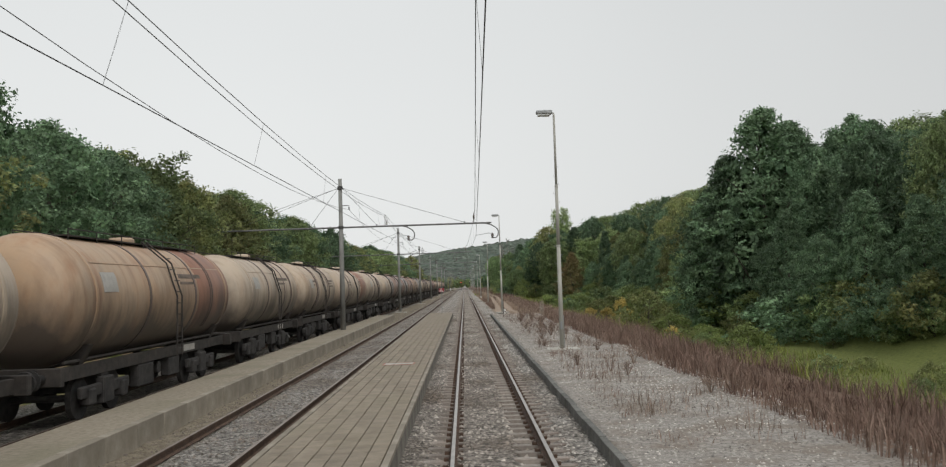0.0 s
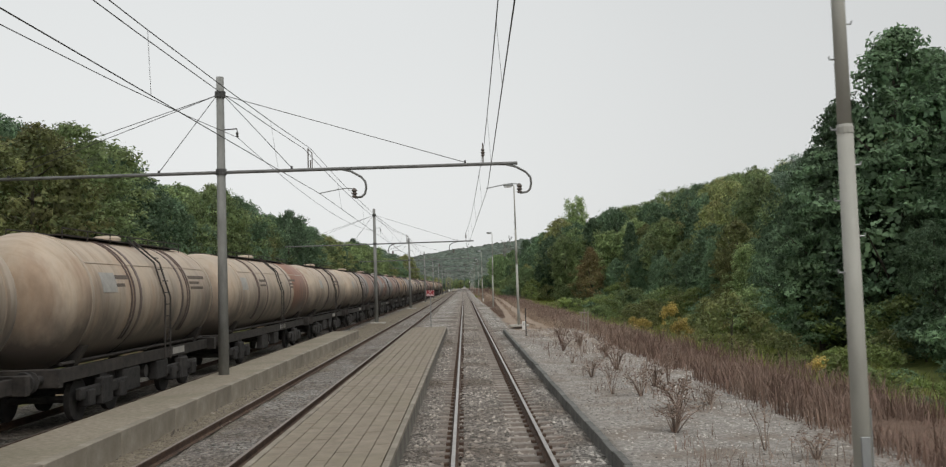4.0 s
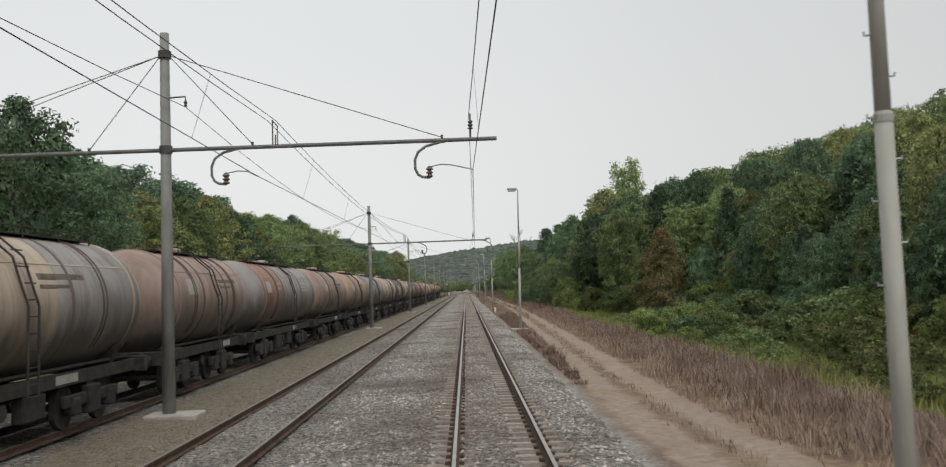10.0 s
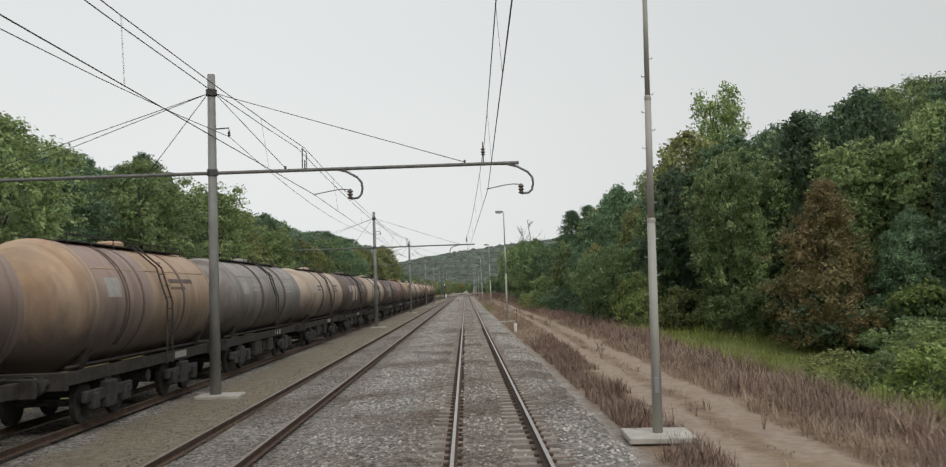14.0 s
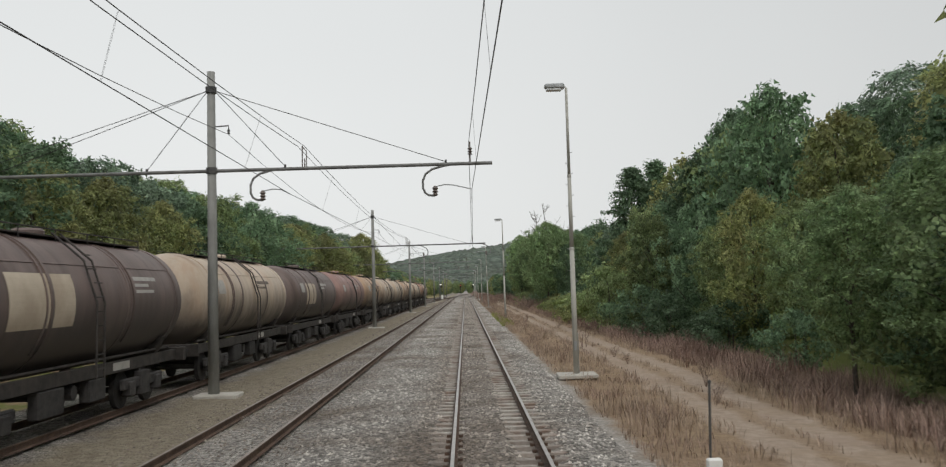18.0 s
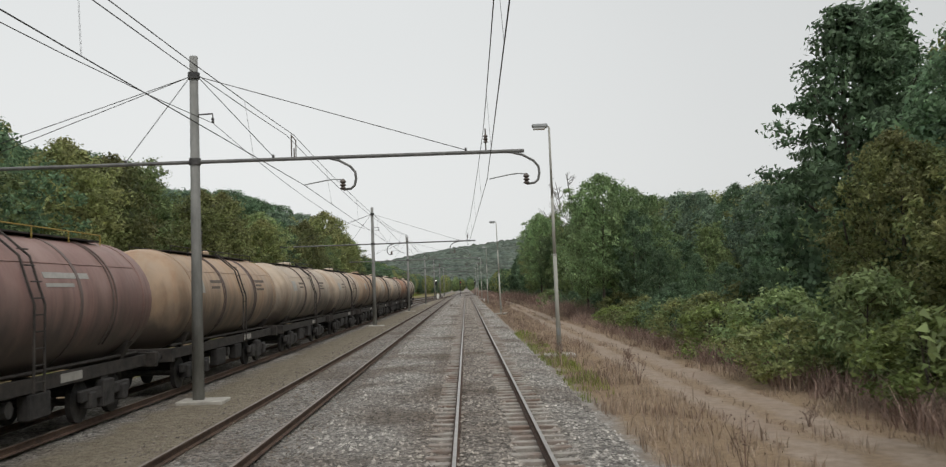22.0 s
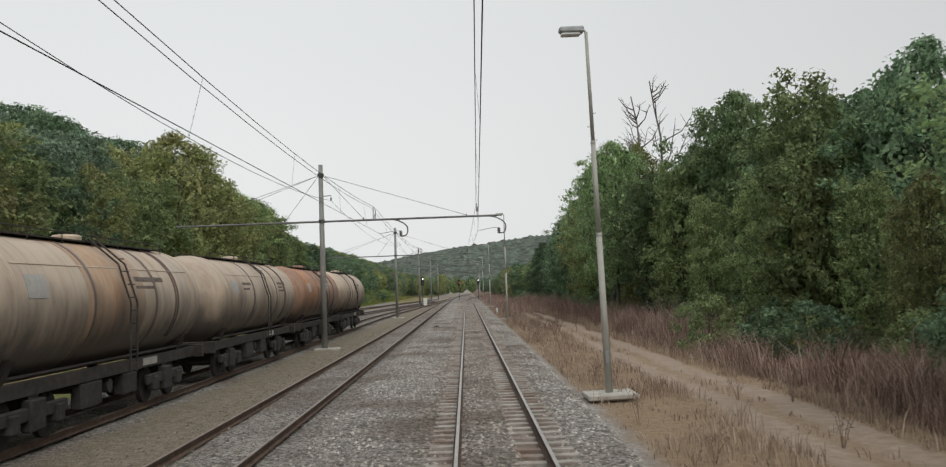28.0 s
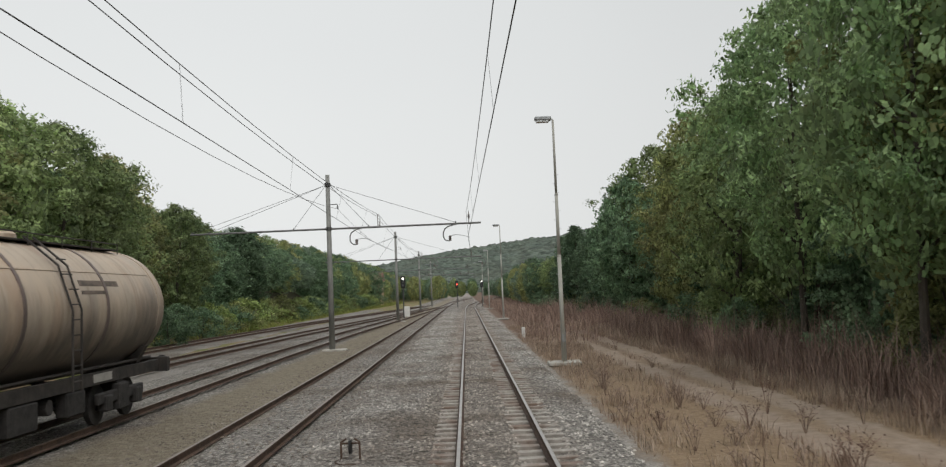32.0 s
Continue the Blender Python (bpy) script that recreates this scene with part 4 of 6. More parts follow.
    for e in (-1, 1):
        bm = bm_new()
        box(bm, -1.25, 1.25, e * (length / 2 - 0.62) - 0.09, e * (length / 2 - 0.62) + 0.09, 0.88, 1.25, 0.015)
        hs = part("headstock", bm, M_FRAME, g)
        for s in (-0.875, 0.875):
            bm = bm_new()
            lathe(bm, [(0.09, 0), (0.09, 0.3), (0.06, 0.31), (0.06, 0.5), (0.21, 0.5), (0.22, 0.55), (0.05, 0.58)], pose(s, e * (length / 2 - 0.58), 1.05, -90 * e, 0, 0), 14)
            part("buffer", bm, M_BOGIE, hs)
        bm = bm_new()
        box(bm, -1.2, 1.2, e * half * 0.78 - 0.12, e * half * 0.78 + 0.12, 1.19, 1.62)
        for v in bm.verts:
            if v.co.z < 1.3:
                v.co.x *= 0.8
        part("tank_saddle", bm, M_FRAME, g)
        bogie = bm_new()
        bc = max(length / 2 - 3.3, 2.0)
        for s in (-1.0, 1.0):
            box(bogie, s - 0.06, s + 0.06, e * bc - 1.35, e * bc + 1.35, 0.46, 0.72, 0.03)
            for w in (-0.9, 0.9):
                box(bogie, s - 0.13, s + 0.13, e * bc + w - 0.17, e * bc + w + 0.17, 0.3, 0.66, 0.03)
            box(bogie, s - 0.11, s + 0.11, e * bc - 0.3, e * bc + 0.3, 0.25, 0.85, 0.03)
        box(bogie, -1.0, 1.0, e * bc - 0.2, e * bc + 0.2, 0.5, 0.92)
        bg = part("bogie", bogie, M_BOGIE, g, "grimy bogie")
        for w in (-0.9, 0.9):
            bm = bm_new()
            for s in (-1, 1):
                lathe(bm, [(0.12, -0.07), (0.40, -0.06), (0.46, -0.06), (0.46, 0.06), (0.40, 0.07), (0.12, 0.08)], pose(s * 0.7525, e * bc + w, 0.455, 0, 90, 0), 22)
            tube(bm, [(-0.75, e * bc + w, 0.455), (0.75, e * bc + w, 0.455)], 0.08, 8)
            part("wheelset", bm, M_BOGIE, bg)
    for nm, y0, y1, z0 in () if length < 12 else (("valve_box", -1.6, -0.5, 0.35), ("tool_box", 0.7, 1.6, 0.4)):
        bm = bm_new()
        box(bm, 0.78, 1.02, y0, y1, z0, 0.9, 0.03)
        part(nm, bm, M_BOGIE, g)
    bm = bm_new()
    tube(bm, [(-0.9, 0.1, 0.7), (0.95, 0.1, 0.7)], 0.16, 10)
    part("brake_cylinder", bm, M_BOGIE, g)
    ink = M_PLATE if look_name in ("dark", "mauve", "grey", "rust") else M_STENCIL
    for y0, y1, a0, a1 in ((0.6, 2.6, 20, 25), (0.6, 1.8, 13, 16)) if int(length * 10) % 2 else ((-3.4, -2.2, 18, 22), (-3.4, -2.5, 11, 14), (2.4, 3.9, 20, 24), (2.4, 3.3, 14, 17), (2.4, 3.6, 8, 11)):
        part("stencil_bar", skin(bm_new(), r, axis, y0, y1, a0, a1, 0.004), ink, g, "faded line of stencilled characters")
    part("tank_plate", skin(bm_new(), r, axis, -half + 1.5, -half + 2.3, 6, 24), M_PLATE, g, "framed plate on the barrel")
    part("tank_seam", skin(bm_new(), r, axis, -half * 0.8, half * 0.8, 33, 34.2, 0.012), paint, g)
    style = int(length * 10) % 3
    for o in ((-2.1, 2.1), (half * 0.55,), (-half * 0.5,))[style]:
        bm = bm_new()
        for s in (-0.09, 0.09):
            skin(bm, r, axis, o + s - 0.02, o + s + 0.02, -40, 84, 0.03)
        part("hoop_strap", bm, TANKS["dark"], g)
    bm = bm_new()
    tube(bm, [(0.98, -half * 0.92, 1.3), (0.98, half * 0.92, 1.3)], 0.035, 6)
    part("brake_pipe", bm, M_FRAME, g)
    bm = bm_new()
    box(bm, 0.99, 1.035, 2.0, 3.0, 0.98, 1.16)
    part("data_panel", bm, M_PLATE, g, "small pale data panel")
    return g


# look of each wagon and where its barrel ends, from the far end of the train
TRAIN = [(350.8, "cream", None), (337.0, "rust", ("orange", 0.0, 0.4)), (323.0, "cream", None), (308.6, "cream", ("ochre", 0.3, 0.6)), (294.6, "ochre", None), (280.4, "cream", None), (266.0, "cream", None),
         (251.4, "ochre", None), (236.8, "mauve", None), (221.6, "dark", None), (206.6, "cream", None), (192.2, "dark", None), (177.7, "cream", None), (163.2, "grey", None), (148.6, "ochre", ("pink", 0.0, 0.4)),
         (136.6, "pink", None), (124.5, "grey", ("redbrown", 0.0, 0.35)), (109.8, "pink", None), (99.8, "cream", ("grey", 0.62, 1.0)), (85.7, "cream", None), (71.5, "cream", ("redbrown", 0.72, 1.0)), (54.4, "cream", None),
         (42.2, "cream", None), (30.0, "ochre", ("redbrown", 0.7, 1.0)), (16.0, "cream", None), (2.0, "ochre", None)]
for i, (far, look_name, patch) in enumerate(TRAIN):
    step = far - TRAIN[i + 1][0] if i + 1 < len(TRAIN) else 14.0
    wagon = make_wagon(look_name, step - 0.1, rail_colour=M_YELLOW if look_name == "mauve" else None, patch=patch, panel=look_name == "dark")
    wagon.matrix_basis = pose(T3, far + 1.15 - step / 2, 0)

# ---- trees ----
rng = np.random.default_rng(11)


def leaf_mesh(name, centres, radii, per, size, material, squash=0.75, inner=8, hearts=()):
    """Many small folded leaves in clumps round the centres, over broad leafy sprays inside each clump."""
    c = np.repeat(np.asarray(centres, float), per + inner, 0)
    r = np.repeat(np.asarray(radii, float), per + inner)
    k = len(c)
    deep = np.tile(np.arange(per + inner) < inner, len(centres))
    d = rng.normal(size=(k, 3))
    d /= np.linalg.norm(d, axis=1)[:, None]
    p = c + d * (r * np.where(deep, rng.uniform(0.1, 0.45 if inner < 10 else 0.85, k), rng.uniform(0.5, 1.05, k)))[:, None] * np.array([1, 1, squash])
    nrm = d * 0.9 + rng.normal(size=(k, 3)) * 0.6 + np.array([0, 0, 0.45])
    nrm /= np.linalg.norm(nrm, axis=1)[:, None]
    a = np.cross(nrm, rng.normal(size=(k, 3)))
    a /= np.linalg.norm(a, axis=1)[:, None] + 1e-9
    b = np.cross(nrm, a)
    s = np.where(deep, r * rng.uniform(0.3, 0.46, k), size * rng.uniform(0.6, 1.35, k))[:, None]
    v = np.empty((k, 3, 3))
    v[:, 0] = p - a * s * 0.8 + b * s * 0.55
    v[:, 1] = p - a * s * 0.7 - b * s * 0.55
    v[:, 2] = p + a * s * 1.05 - nrm * s * 0.25
    hv, hf, at = [np.zeros((0, 3))], [np.zeros((0, 3), int)], k * 3
    for pts, faces in hearts:
        hv.append(np.asarray(pts, float)), hf.append(np.asarray(faces, int) + at)
        at += len(pts)
    hv, hf = np.concatenate(hv), np.concatenate(hf)
    loops = np.concatenate([np.arange(k * 3), hf.reshape(-1)]).astype(np.int32)
    me = bpy.data.meshes.new(name)
    me.vertices.add(at)
    me.vertices.foreach_set("co", np.concatenate([v.reshape(-1), hv.reshape(-1)]))
    me.loops.add(len(loops))
    me.loops.foreach_set("vertex_index", loops)
    me.polygons.add(k + len(hf))
    me.polygons.foreach_set("loop_start", np.arange(0, len(loops), 3, dtype=np.int32))
    me.materials.append(material), me.materials.append(SPRAYS[material.name])
    me.polygons.foreach_set("material_index", np.concatenate([deep.astype(np.int32), np.ones(len(hf), np.int32)]))
    me.update(calc_edges=True)
    return me


def girth(shape, f, w, t, h):
    """Half-width of a crown at a share f of its height, in the direction t, with uneven lobes."""
    if shape == "round":
        rr = w * math.sqrt(max(0.0, 1 - (2 * f - 0.92) ** 2 * 0.95)) * (1.0 if f > 0.3 else 0.85)
    elif shape == "spire":
        rr = w * min(1.0, (1.45 * (1 - f)) ** 0.8) * (1.0 if f > 0.12 else 0.85) + 0.1
    elif shape == "cone":
        rr = w * (1 - f) ** 0.75 + 0.15
    else:
        rr = w * (0.55 + 0.45 * math.sin(math.pi * min(1, f * 1.15)))
    return rr * (1 + 0.22 * math.sin(3 * t + h) + 0.12 * math.sin(5 * t + f * 9))


def dense_heart(h, w, base, shape, full=0.8, sides=18, rings=15):
    """Broad overlapping sprays that close the heart of a crown, each tilted its own way."""
    v = [(0, 0, base)]
    for j in range(rings):
        f = 0.04 + 0.88 * j / (rings - 1)
        for i in range(sides):
            t = 2 * math.pi * (i + 0.5 * (j % 2)) / sides
            q = girth(shape, f, w, t, h) * full * rng.uniform(0.8, 1.08)
            v.append((q * math.cos(t), q * math.sin(t), base + (h - base) * (f + rng.uniform(-0.03, 0.03))))
    v.append((0, 0, base + (h - base) * 0.95))
    n = len(v) - 1
    faces = [(0, 1 + (i + 1) % sides, 1 + i) for i in range(sides)] + [(n, n - sides + i, n - sides + (i + 1) % sides) for i in range(sides)]
    for j in range(rings - 1):
        for i in range(sides):
            a, b, k = 1 + j * sides + i, 1 + j * sides + (i + 1) % sides, j % 2
            faces += [(a, b, a + sides), (b, b + sides, a + sides)] if not k else [(a, b, b + sides), (a, b + sides, a + sides)]
    tri = np.asarray(v, float)[np.asarray(faces)]
    mid = tri.mean(1, keepdims=True)
    tri = mid + (tri - mid) * rng.uniform(0.8, 1.6, (len(tri), 1, 1)) + rng.normal(0, 0.045 * w, tri.shape) + rng.normal(0, 0.04 * w, mid.shape)
    return tri.reshape(-1, 3), np.arange(len(faces) * 3).reshape(-1, 3)


def crown_points(h, w, base, count, shape, shell=0.25):
    pts, rad = [], []
    for i in range(count):
        f = rng.uniform(0, 1) ** 0.85
        z = base + (h - base) * f
        t = rng.uniform(0, 2 * math.pi)
        q = girth(shape, f, w, t, h) * math.sqrt(rng.uniform(shell, 1.0))
        pts.append((q * math.cos(t), q * math.sin(t), z))
        rad.append(rng.uniform(0.5, 1.0) * (0.14 * w + 0.32))
    return pts, rad


def trunk_mesh(h, base, r, lean, limbs):
    bm = bm_new()
    top = Vector((lean * h * 0.1, 0, h * 0.86))
    tube(bm, [(0, 0, -0.4), (0.04, 0.02, h * 0.2), (top.x * 0.4, 0.05, h * 0.5), tuple(top)], r, 8, r * 0.22)
    for i in range(limbs):
        z = base + (h * 0.85 - base) * (i + 0.3) / limbs
        t = i * 2.4
        ln = (h - z) * 0.27 + 0.4
        tube(bm, [(0, 0, z), (math.cos(t) * ln * 0.5, math.sin(t) * ln * 0.5, z + ln * 0.35), (math.cos(t) * ln, math.sin(t) * ln, z + ln * 0.85)], r * 0.32, 5, r * 0.06)
    me = bpy.data.meshes.new("trunk")
    bm.to_mesh(me)
    bm.free()
    me.materials.append(M_BARK)
    return me


KINDS = {}


def tree_kind(key, h, w, base, count, shape, per, size, material, label, r=0.16, limbs=7, category="tree", squash=0.75):
    pts, rad = crown_points(h, w, base, count, shape)
    trunk = trunk_mesh(h, base, r, rng.uniform(-1, 1), limbs)
    hearts = [dense_heart(h, w, base, shape, 0.58, 24, 18)] if category == "tree" else ()
    KINDS[key] = (leaf_mesh("crown", pts, rad, per, size, material, squash, hearts=hearts), trunk, label, category, h)
    if category == "tree":
        KINDS[key + " behind"] = (leaf_mesh("crown", pts, rad, per // 3, size * 1.5, material, squash, 6, [dense_heart(h, w, base, shape, 0.66, 36, 28)]), trunk, label, category, h)


tree_kind("oak", 10.0, 3.3, 0.8, 170, "round", 46, 0.10, L_DARK, "tall dense dark green deciduous tree at the forest edge", 0.22, 9)
tree_kind("linden", 10.0, 2.5, 0.6, 170, "column", 46, 0.095, L_MID, "tall green broadleaf tree with a ragged crown", 0.2, 9)
tree_kind("ash", 10.0, 3.0, 1.0, 150, "round", 46, 0.095, L_OLIVE, "olive green tree with yellowing leaves", 0.17, 8)
tree_kind("acacia", 10.0, 3.6, 1.5, 140, "round", 46, 0.09, L_MID, "green feathery tree at the edge of the wood", 0.15, 8, squash=0.5)
tree_kind("robinia", 10.0, 3.5, 2.3, 165, "round", 60, 0.078, L_ROBINIA, "feathery green robinia leaning towards the path", 0.15, 10, squash=0.5)
tree_kind("poplar", 10.0, 1.9, 0.6, 150, "cone", 46, 0.10, L_DARK, "tall pointed dark green tree above the wood", 0.18, 6)
tree_kind("hornbeam", 10.0, 2.9, 0.4, 210, "spire", 46, 0.09, L_DARK, "tall dark green tree with layered drooping boughs", 0.22, 9, squash=0.42)
tree_kind("turning", 10.0, 3.6, 0.3, 190, "spire", 46, 0.09, L_RUSTY, "olive-brown tree with leaves turning orange", 0.18, 9)
tree_kind("bush", 2.4, 1.7, 0.1, 60, "round", 40, 0.085, L_MID, "dense green bush at the wood's edge", 0.05, 6, "bush")
tree_kind("bush_dark", 2.4, 1.8, 0.1, 60, "round", 40, 0.085, L_DARK, "dark green bush at the wood's edge", 0.05, 6, "bush")
tree_kind("bush_light", 2.4, 1.5, 0.1, 52, "round", 40, 0.085, L_LIGHT, "light green bush among dry weeds", 0.05, 6, "bush")
tree_kind("bush_olive", 2.4, 1.8, 0.1, 56, "round", 40, 0.085, L_OLIVE, "yellowish green bush on the meadow", 0.05, 6, "bush")
tree_kind("bush_yellow", 2.4, 1.3, 0.1, 46, "round", 50, 0.08, L_YELLOW, "yellow autumn bush at the meadow's edge", 0.04, 6, "bush")


def plant(key, x, y, height, wide=1.0, turn=None):
    crown, trunk, label, category, h = KINDS[key]
    s = height / (h + 0.35)
    e = empty(category, pose(x, y, ground_z(x, y) - 0.05, 0, 0, random.uniform(0, 360) if turn is None else turn) @ Matrix.Diagonal((s * wide, s * wide, s, 1)), label, category, "trees of the wood" if category == "tree" else "bushes")
    for n, me in (("trunk", trunk), ("crown", crown)):
        o = new(n, me)
        o.parent = e
    return e


random.seed(5)
# heights of the wood's front and second row along the line
FRONT = [(0, 9), (60, 10), (140, 8), (170, 7), (182, 6), (200, 8), (225, 9), (245, 8.5), (256, 4.5), (275, 5), (285, 9), (300, 8), (318, 9), (338, 10), (348, 12), (358, 10.5), (368, 10.5), (380, 12), (395, 12.5), (425, 10.5), (500, 10.8), (600, 10)]
SECOND = [(0, 11), (60, 13), (150, 12), (186, 14.5), (194, 14.5), (198, 11.5), (206, 13.7), (216, 14.6), (222, 13.5), (246, 13), (256, 7), (290, 7.5), (305, 9), (320, 11.5), (345, 13), (356, 11.5), (368, 11.5), (380, 13), (405, 14), (430, 9), (600, 9)]
MIX = ("oak", "linden", "ash", "hornbeam", "linden", "acacia", "hornbeam", "oak", "poplar")


def forest_right():
    for k, x, y, h, w in (("hornbeam", 27.7, 82.6, 19.8, 1.15), ("hornbeam", 25.0, 85, 16.8, 1.05), ("hornbeam", 30.6, 84, 17.6, 1.1), ("hornbeam", 33.0, 88, 16.0, 1.2), ("hornbeam", 34.6, 82, 14.2, 1.3), ("hornbeam", 38.5, 84, 14.0, 1.3), ("hornbeam", 23.4, 86, 13.0, 1.1), ("hornbeam", 29.0, 78, 9.5, 1.5), ("hornbeam", 33.5, 75, 10.5, 1.4), ("ash", 35, 96, 14, 1), ("oak", 23.8, 87, 14, 0.8), ("oak", 31, 78, 13.5, 0.9), ("oak", 36, 82, 15, 0.9),
                          ("linden", 21, 193, 18.0, 0.75), ("turning", 20.2, 171, 9.8, 1.05), ("linden", 18.4, 178, 7.5, 0.9), ("oak", 20.6, 194, 14.5, 0.8), ("poplar", 18, 252, 15, 1.3), ("hornbeam", 15.4, 250, 14.6, 1.0),
                          ("robinia", 10.4, 285, 12.0, 0.9), ("robinia", 13.8, 289, 11.3, 0.9), ("robinia", 10.8, 297, 8.5, 1), ("oak", 25, 297, 11.2, 0.9), ("oak", 25.6, 282, 10.4, 0.75), ("oak", 28.5, 323, 11.5, 1),
                          ("linden", 14.2, 320, 12, 1), ("oak", 18.6, 318, 12.5, 1), ("robinia", 11.0, 350, 14.3, 0.75), ("ash", 13.4, 353, 14.4, 0.8), ("robinia", 16.9, 338, 15.4, 0.8), ("oak", 18.6, 345, 14, 0.8), ("ash", 12.8, 378, 13.2, 0.8), ("robinia", 12.6, 343, 11, 0.9), ("oak", 17.5, 357, 12.5, 1), ("acacia", 16, 404, 15.5, 0.9),
                          ("robinia", 10.6, 187, 6.2, 1.1), ("robinia", 9.4, 190, 5.6, 0.9), ("linden", 13.5, 186, 8.5, 0.9), ("acacia", 16.5, 189, 8, 0.9), ("linden", 10.9, 222, 7.6, 1), ("oak", 14.8, 224, 11.8, 0.85), ("oak", 17.6, 226, 14.6, 0.8), ("oak", 23.4, 253, 14.6, 0.8), ("linden", 26, 245, 16, 0.9), ("robinia", 12.7, 362.5, 14.9, 0.8), ("linden", 12.7, 371, 12.9, 1.0), ("oak", 15.4, 342, 12.6, 0.8)):
        plant(k, x, y, h, w)
    for k, x, y, h, w in (("bush_light", 10.9, 36.4, 1.9, 0.9), ("bush_light", 12.0, 54.4, 2.2, 1.1), ("bush_olive", 17.2, 101.5, 2.0, 0.9), ("bush_olive", 15.2, 90, 1.8, 0.9), ("bush_yellow", 25.6, 129, 3.6, 0.7), ("bush_olive", 19.5, 123.5, 3.2, 1.2),
                          ("bush", 14.0, 124, 2.6, 1.2), ("bush_light", 13.0, 132, 1.9, 1.2), ("bush", 19.7, 160.5, 3.4, 1.2), ("bush_light", 17, 151, 2.2, 1.5), ("bush_light", 18, 156, 3.0, 1.2), ("bush_light", 15.4, 147, 2.0, 1.3), ("bush_light", 21, 157, 3.4, 1.2), ("bush_olive", 14.5, 140, 1.8, 1.4), ("bush", 20, 150.5, 2.8, 1.3), ("bush_light", 18.6, 147.6, 2.9, 1.2), ("bush_light", 12.8, 146, 2.7, 1.1), ("bush", 13.9, 148.5, 3.0, 1.1), ("bush_light", 15.2, 150.5, 3.0, 1.2), ("bush_dark", 16.6, 147.5, 2.6, 1.2), ("bush_olive", 12.4, 151.5, 2.0, 1.3), ("bush_light", 11, 178.5, 3.0, 0.8), ("bush_light", 11.4, 182, 4.2, 0.75),
                          ("bush_olive", 16.2, 112, 2.8, 1.2), ("bush_yellow", 13.2, 99, 1.8, 0.9), ("bush_olive", 10.2, 268, 2.4, 1.1), ("bush", 9.5, 256, 2.3, 1.1), ("bush_olive", 11.8, 254, 3.2, 1), ("bush_dark", 10.4, 262, 2.6, 1.1),
                          ("bush", 9.2, 318, 2.6, 0.9), ("bush_dark", 11.2, 313, 2.4, 1.2), ("bush_light", 12.2, 316, 1.6, 1.2), ("bush_dark", 9.8, 219.5, 3.2, 1), ("bush", 8.9, 226, 4.6, 0.8), ("bush_olive", 16.5, 74, 2.3, 1.1), ("bush_yellow", 14, 63, 1.7, 1), ("bush_olive", 16.6, 84, 4.4, 0.95), ("bush_yellow", 11.7, 77, 1.9, 0.9), ("bush_yellow", 18.6, 109, 3.2, 0.8), ("bush_yellow", 11.9, 88.6, 1.6, 1.1)):
        plant(k, x, y, h, w)
    # low herbs and saplings scattered over the meadow
    for i in range(22):
        y = random.uniform(24, 160)
        plant(random.choice(("bush", "bush_olive", "bush_olive", "bush_light", "bush_dark")), random.uniform(9.8, min(21, along(y, EDGE_R) - 2)), y, random.uniform(0.5, 1.25), random.uniform(0.8, 1.5))
    for i in range(26):
        plant(random.choice(("bush_olive", "bush", "bush_dark", "bush_light")), random.uniform(11.5, 24), random.uniform(26, 74), random.uniform(0.6, 1.5), random.uniform(0.9, 1.6))
    y = 10.0
    while y < 470:
        e = along(y, EDGE_R)
        plant(random.choice(("hornbeam", "oak", "hornbeam", "oak", "linden") if y < 96 else MIX) + (" behind" if y > 400 else ""), e + random.uniform(0.8, 3.0), y, along(y, FRONT) * random.uniform(0.75, 1.08), random.uniform(0.85, 1.1))
        if random.random() < (0.3 if 60 < y < 165 else 0.75):
            plant(random.choice(("bush", "bush_dark", "bush_olive", "bush_light" if y < 170 else "bush_dark")), e - random.uniform(-0.5, 1.0), y + random.uniform(-2, 2), random.uniform(1.6, 3.2), random.uniform(0.8, 1.2))
        y += random.uniform(4.2, 6.2)
    y = 12.0
    while y < 470:
        plant(random.choice(MIX) + " behind", along(y, EDGE_R) + random.uniform(5, 9), y, along(y, SECOND) * random.uniform(0.78, 1.05), random.uniform(0.85, 1.05))
        y += random.uniform(5.0, 7.5)
    y = 96.0
    while y < 192:
        for off in (3.0, 7.5, 12.0):
            plant(random.choice(("oak", "linden", "ash", "oak", "acacia", "poplar")) + " behind", along(y, EDGE_R) + off + random.uniform(-1.5, 1.5), y + random.uniform(-1.5, 1.5), random.uniform(6.5, 11.8) + (2 if y > 150 else -1.5), random.uniform(0.8, 1.15))
        y += 6.0
    # undergrowth that closes the foot of the wood
    y = 40.0
    while y < 182:
        plant(random.choice(("bush", "bush_olive", "bush_dark", "bush", "bush_light")), along(y, EDGE_R) + random.uniform(-0.6, 1.2), y, random.uniform(2.4, 4.4), random.uniform(0.95, 1.35))
        y += random.uniform(2.2, 3.4)
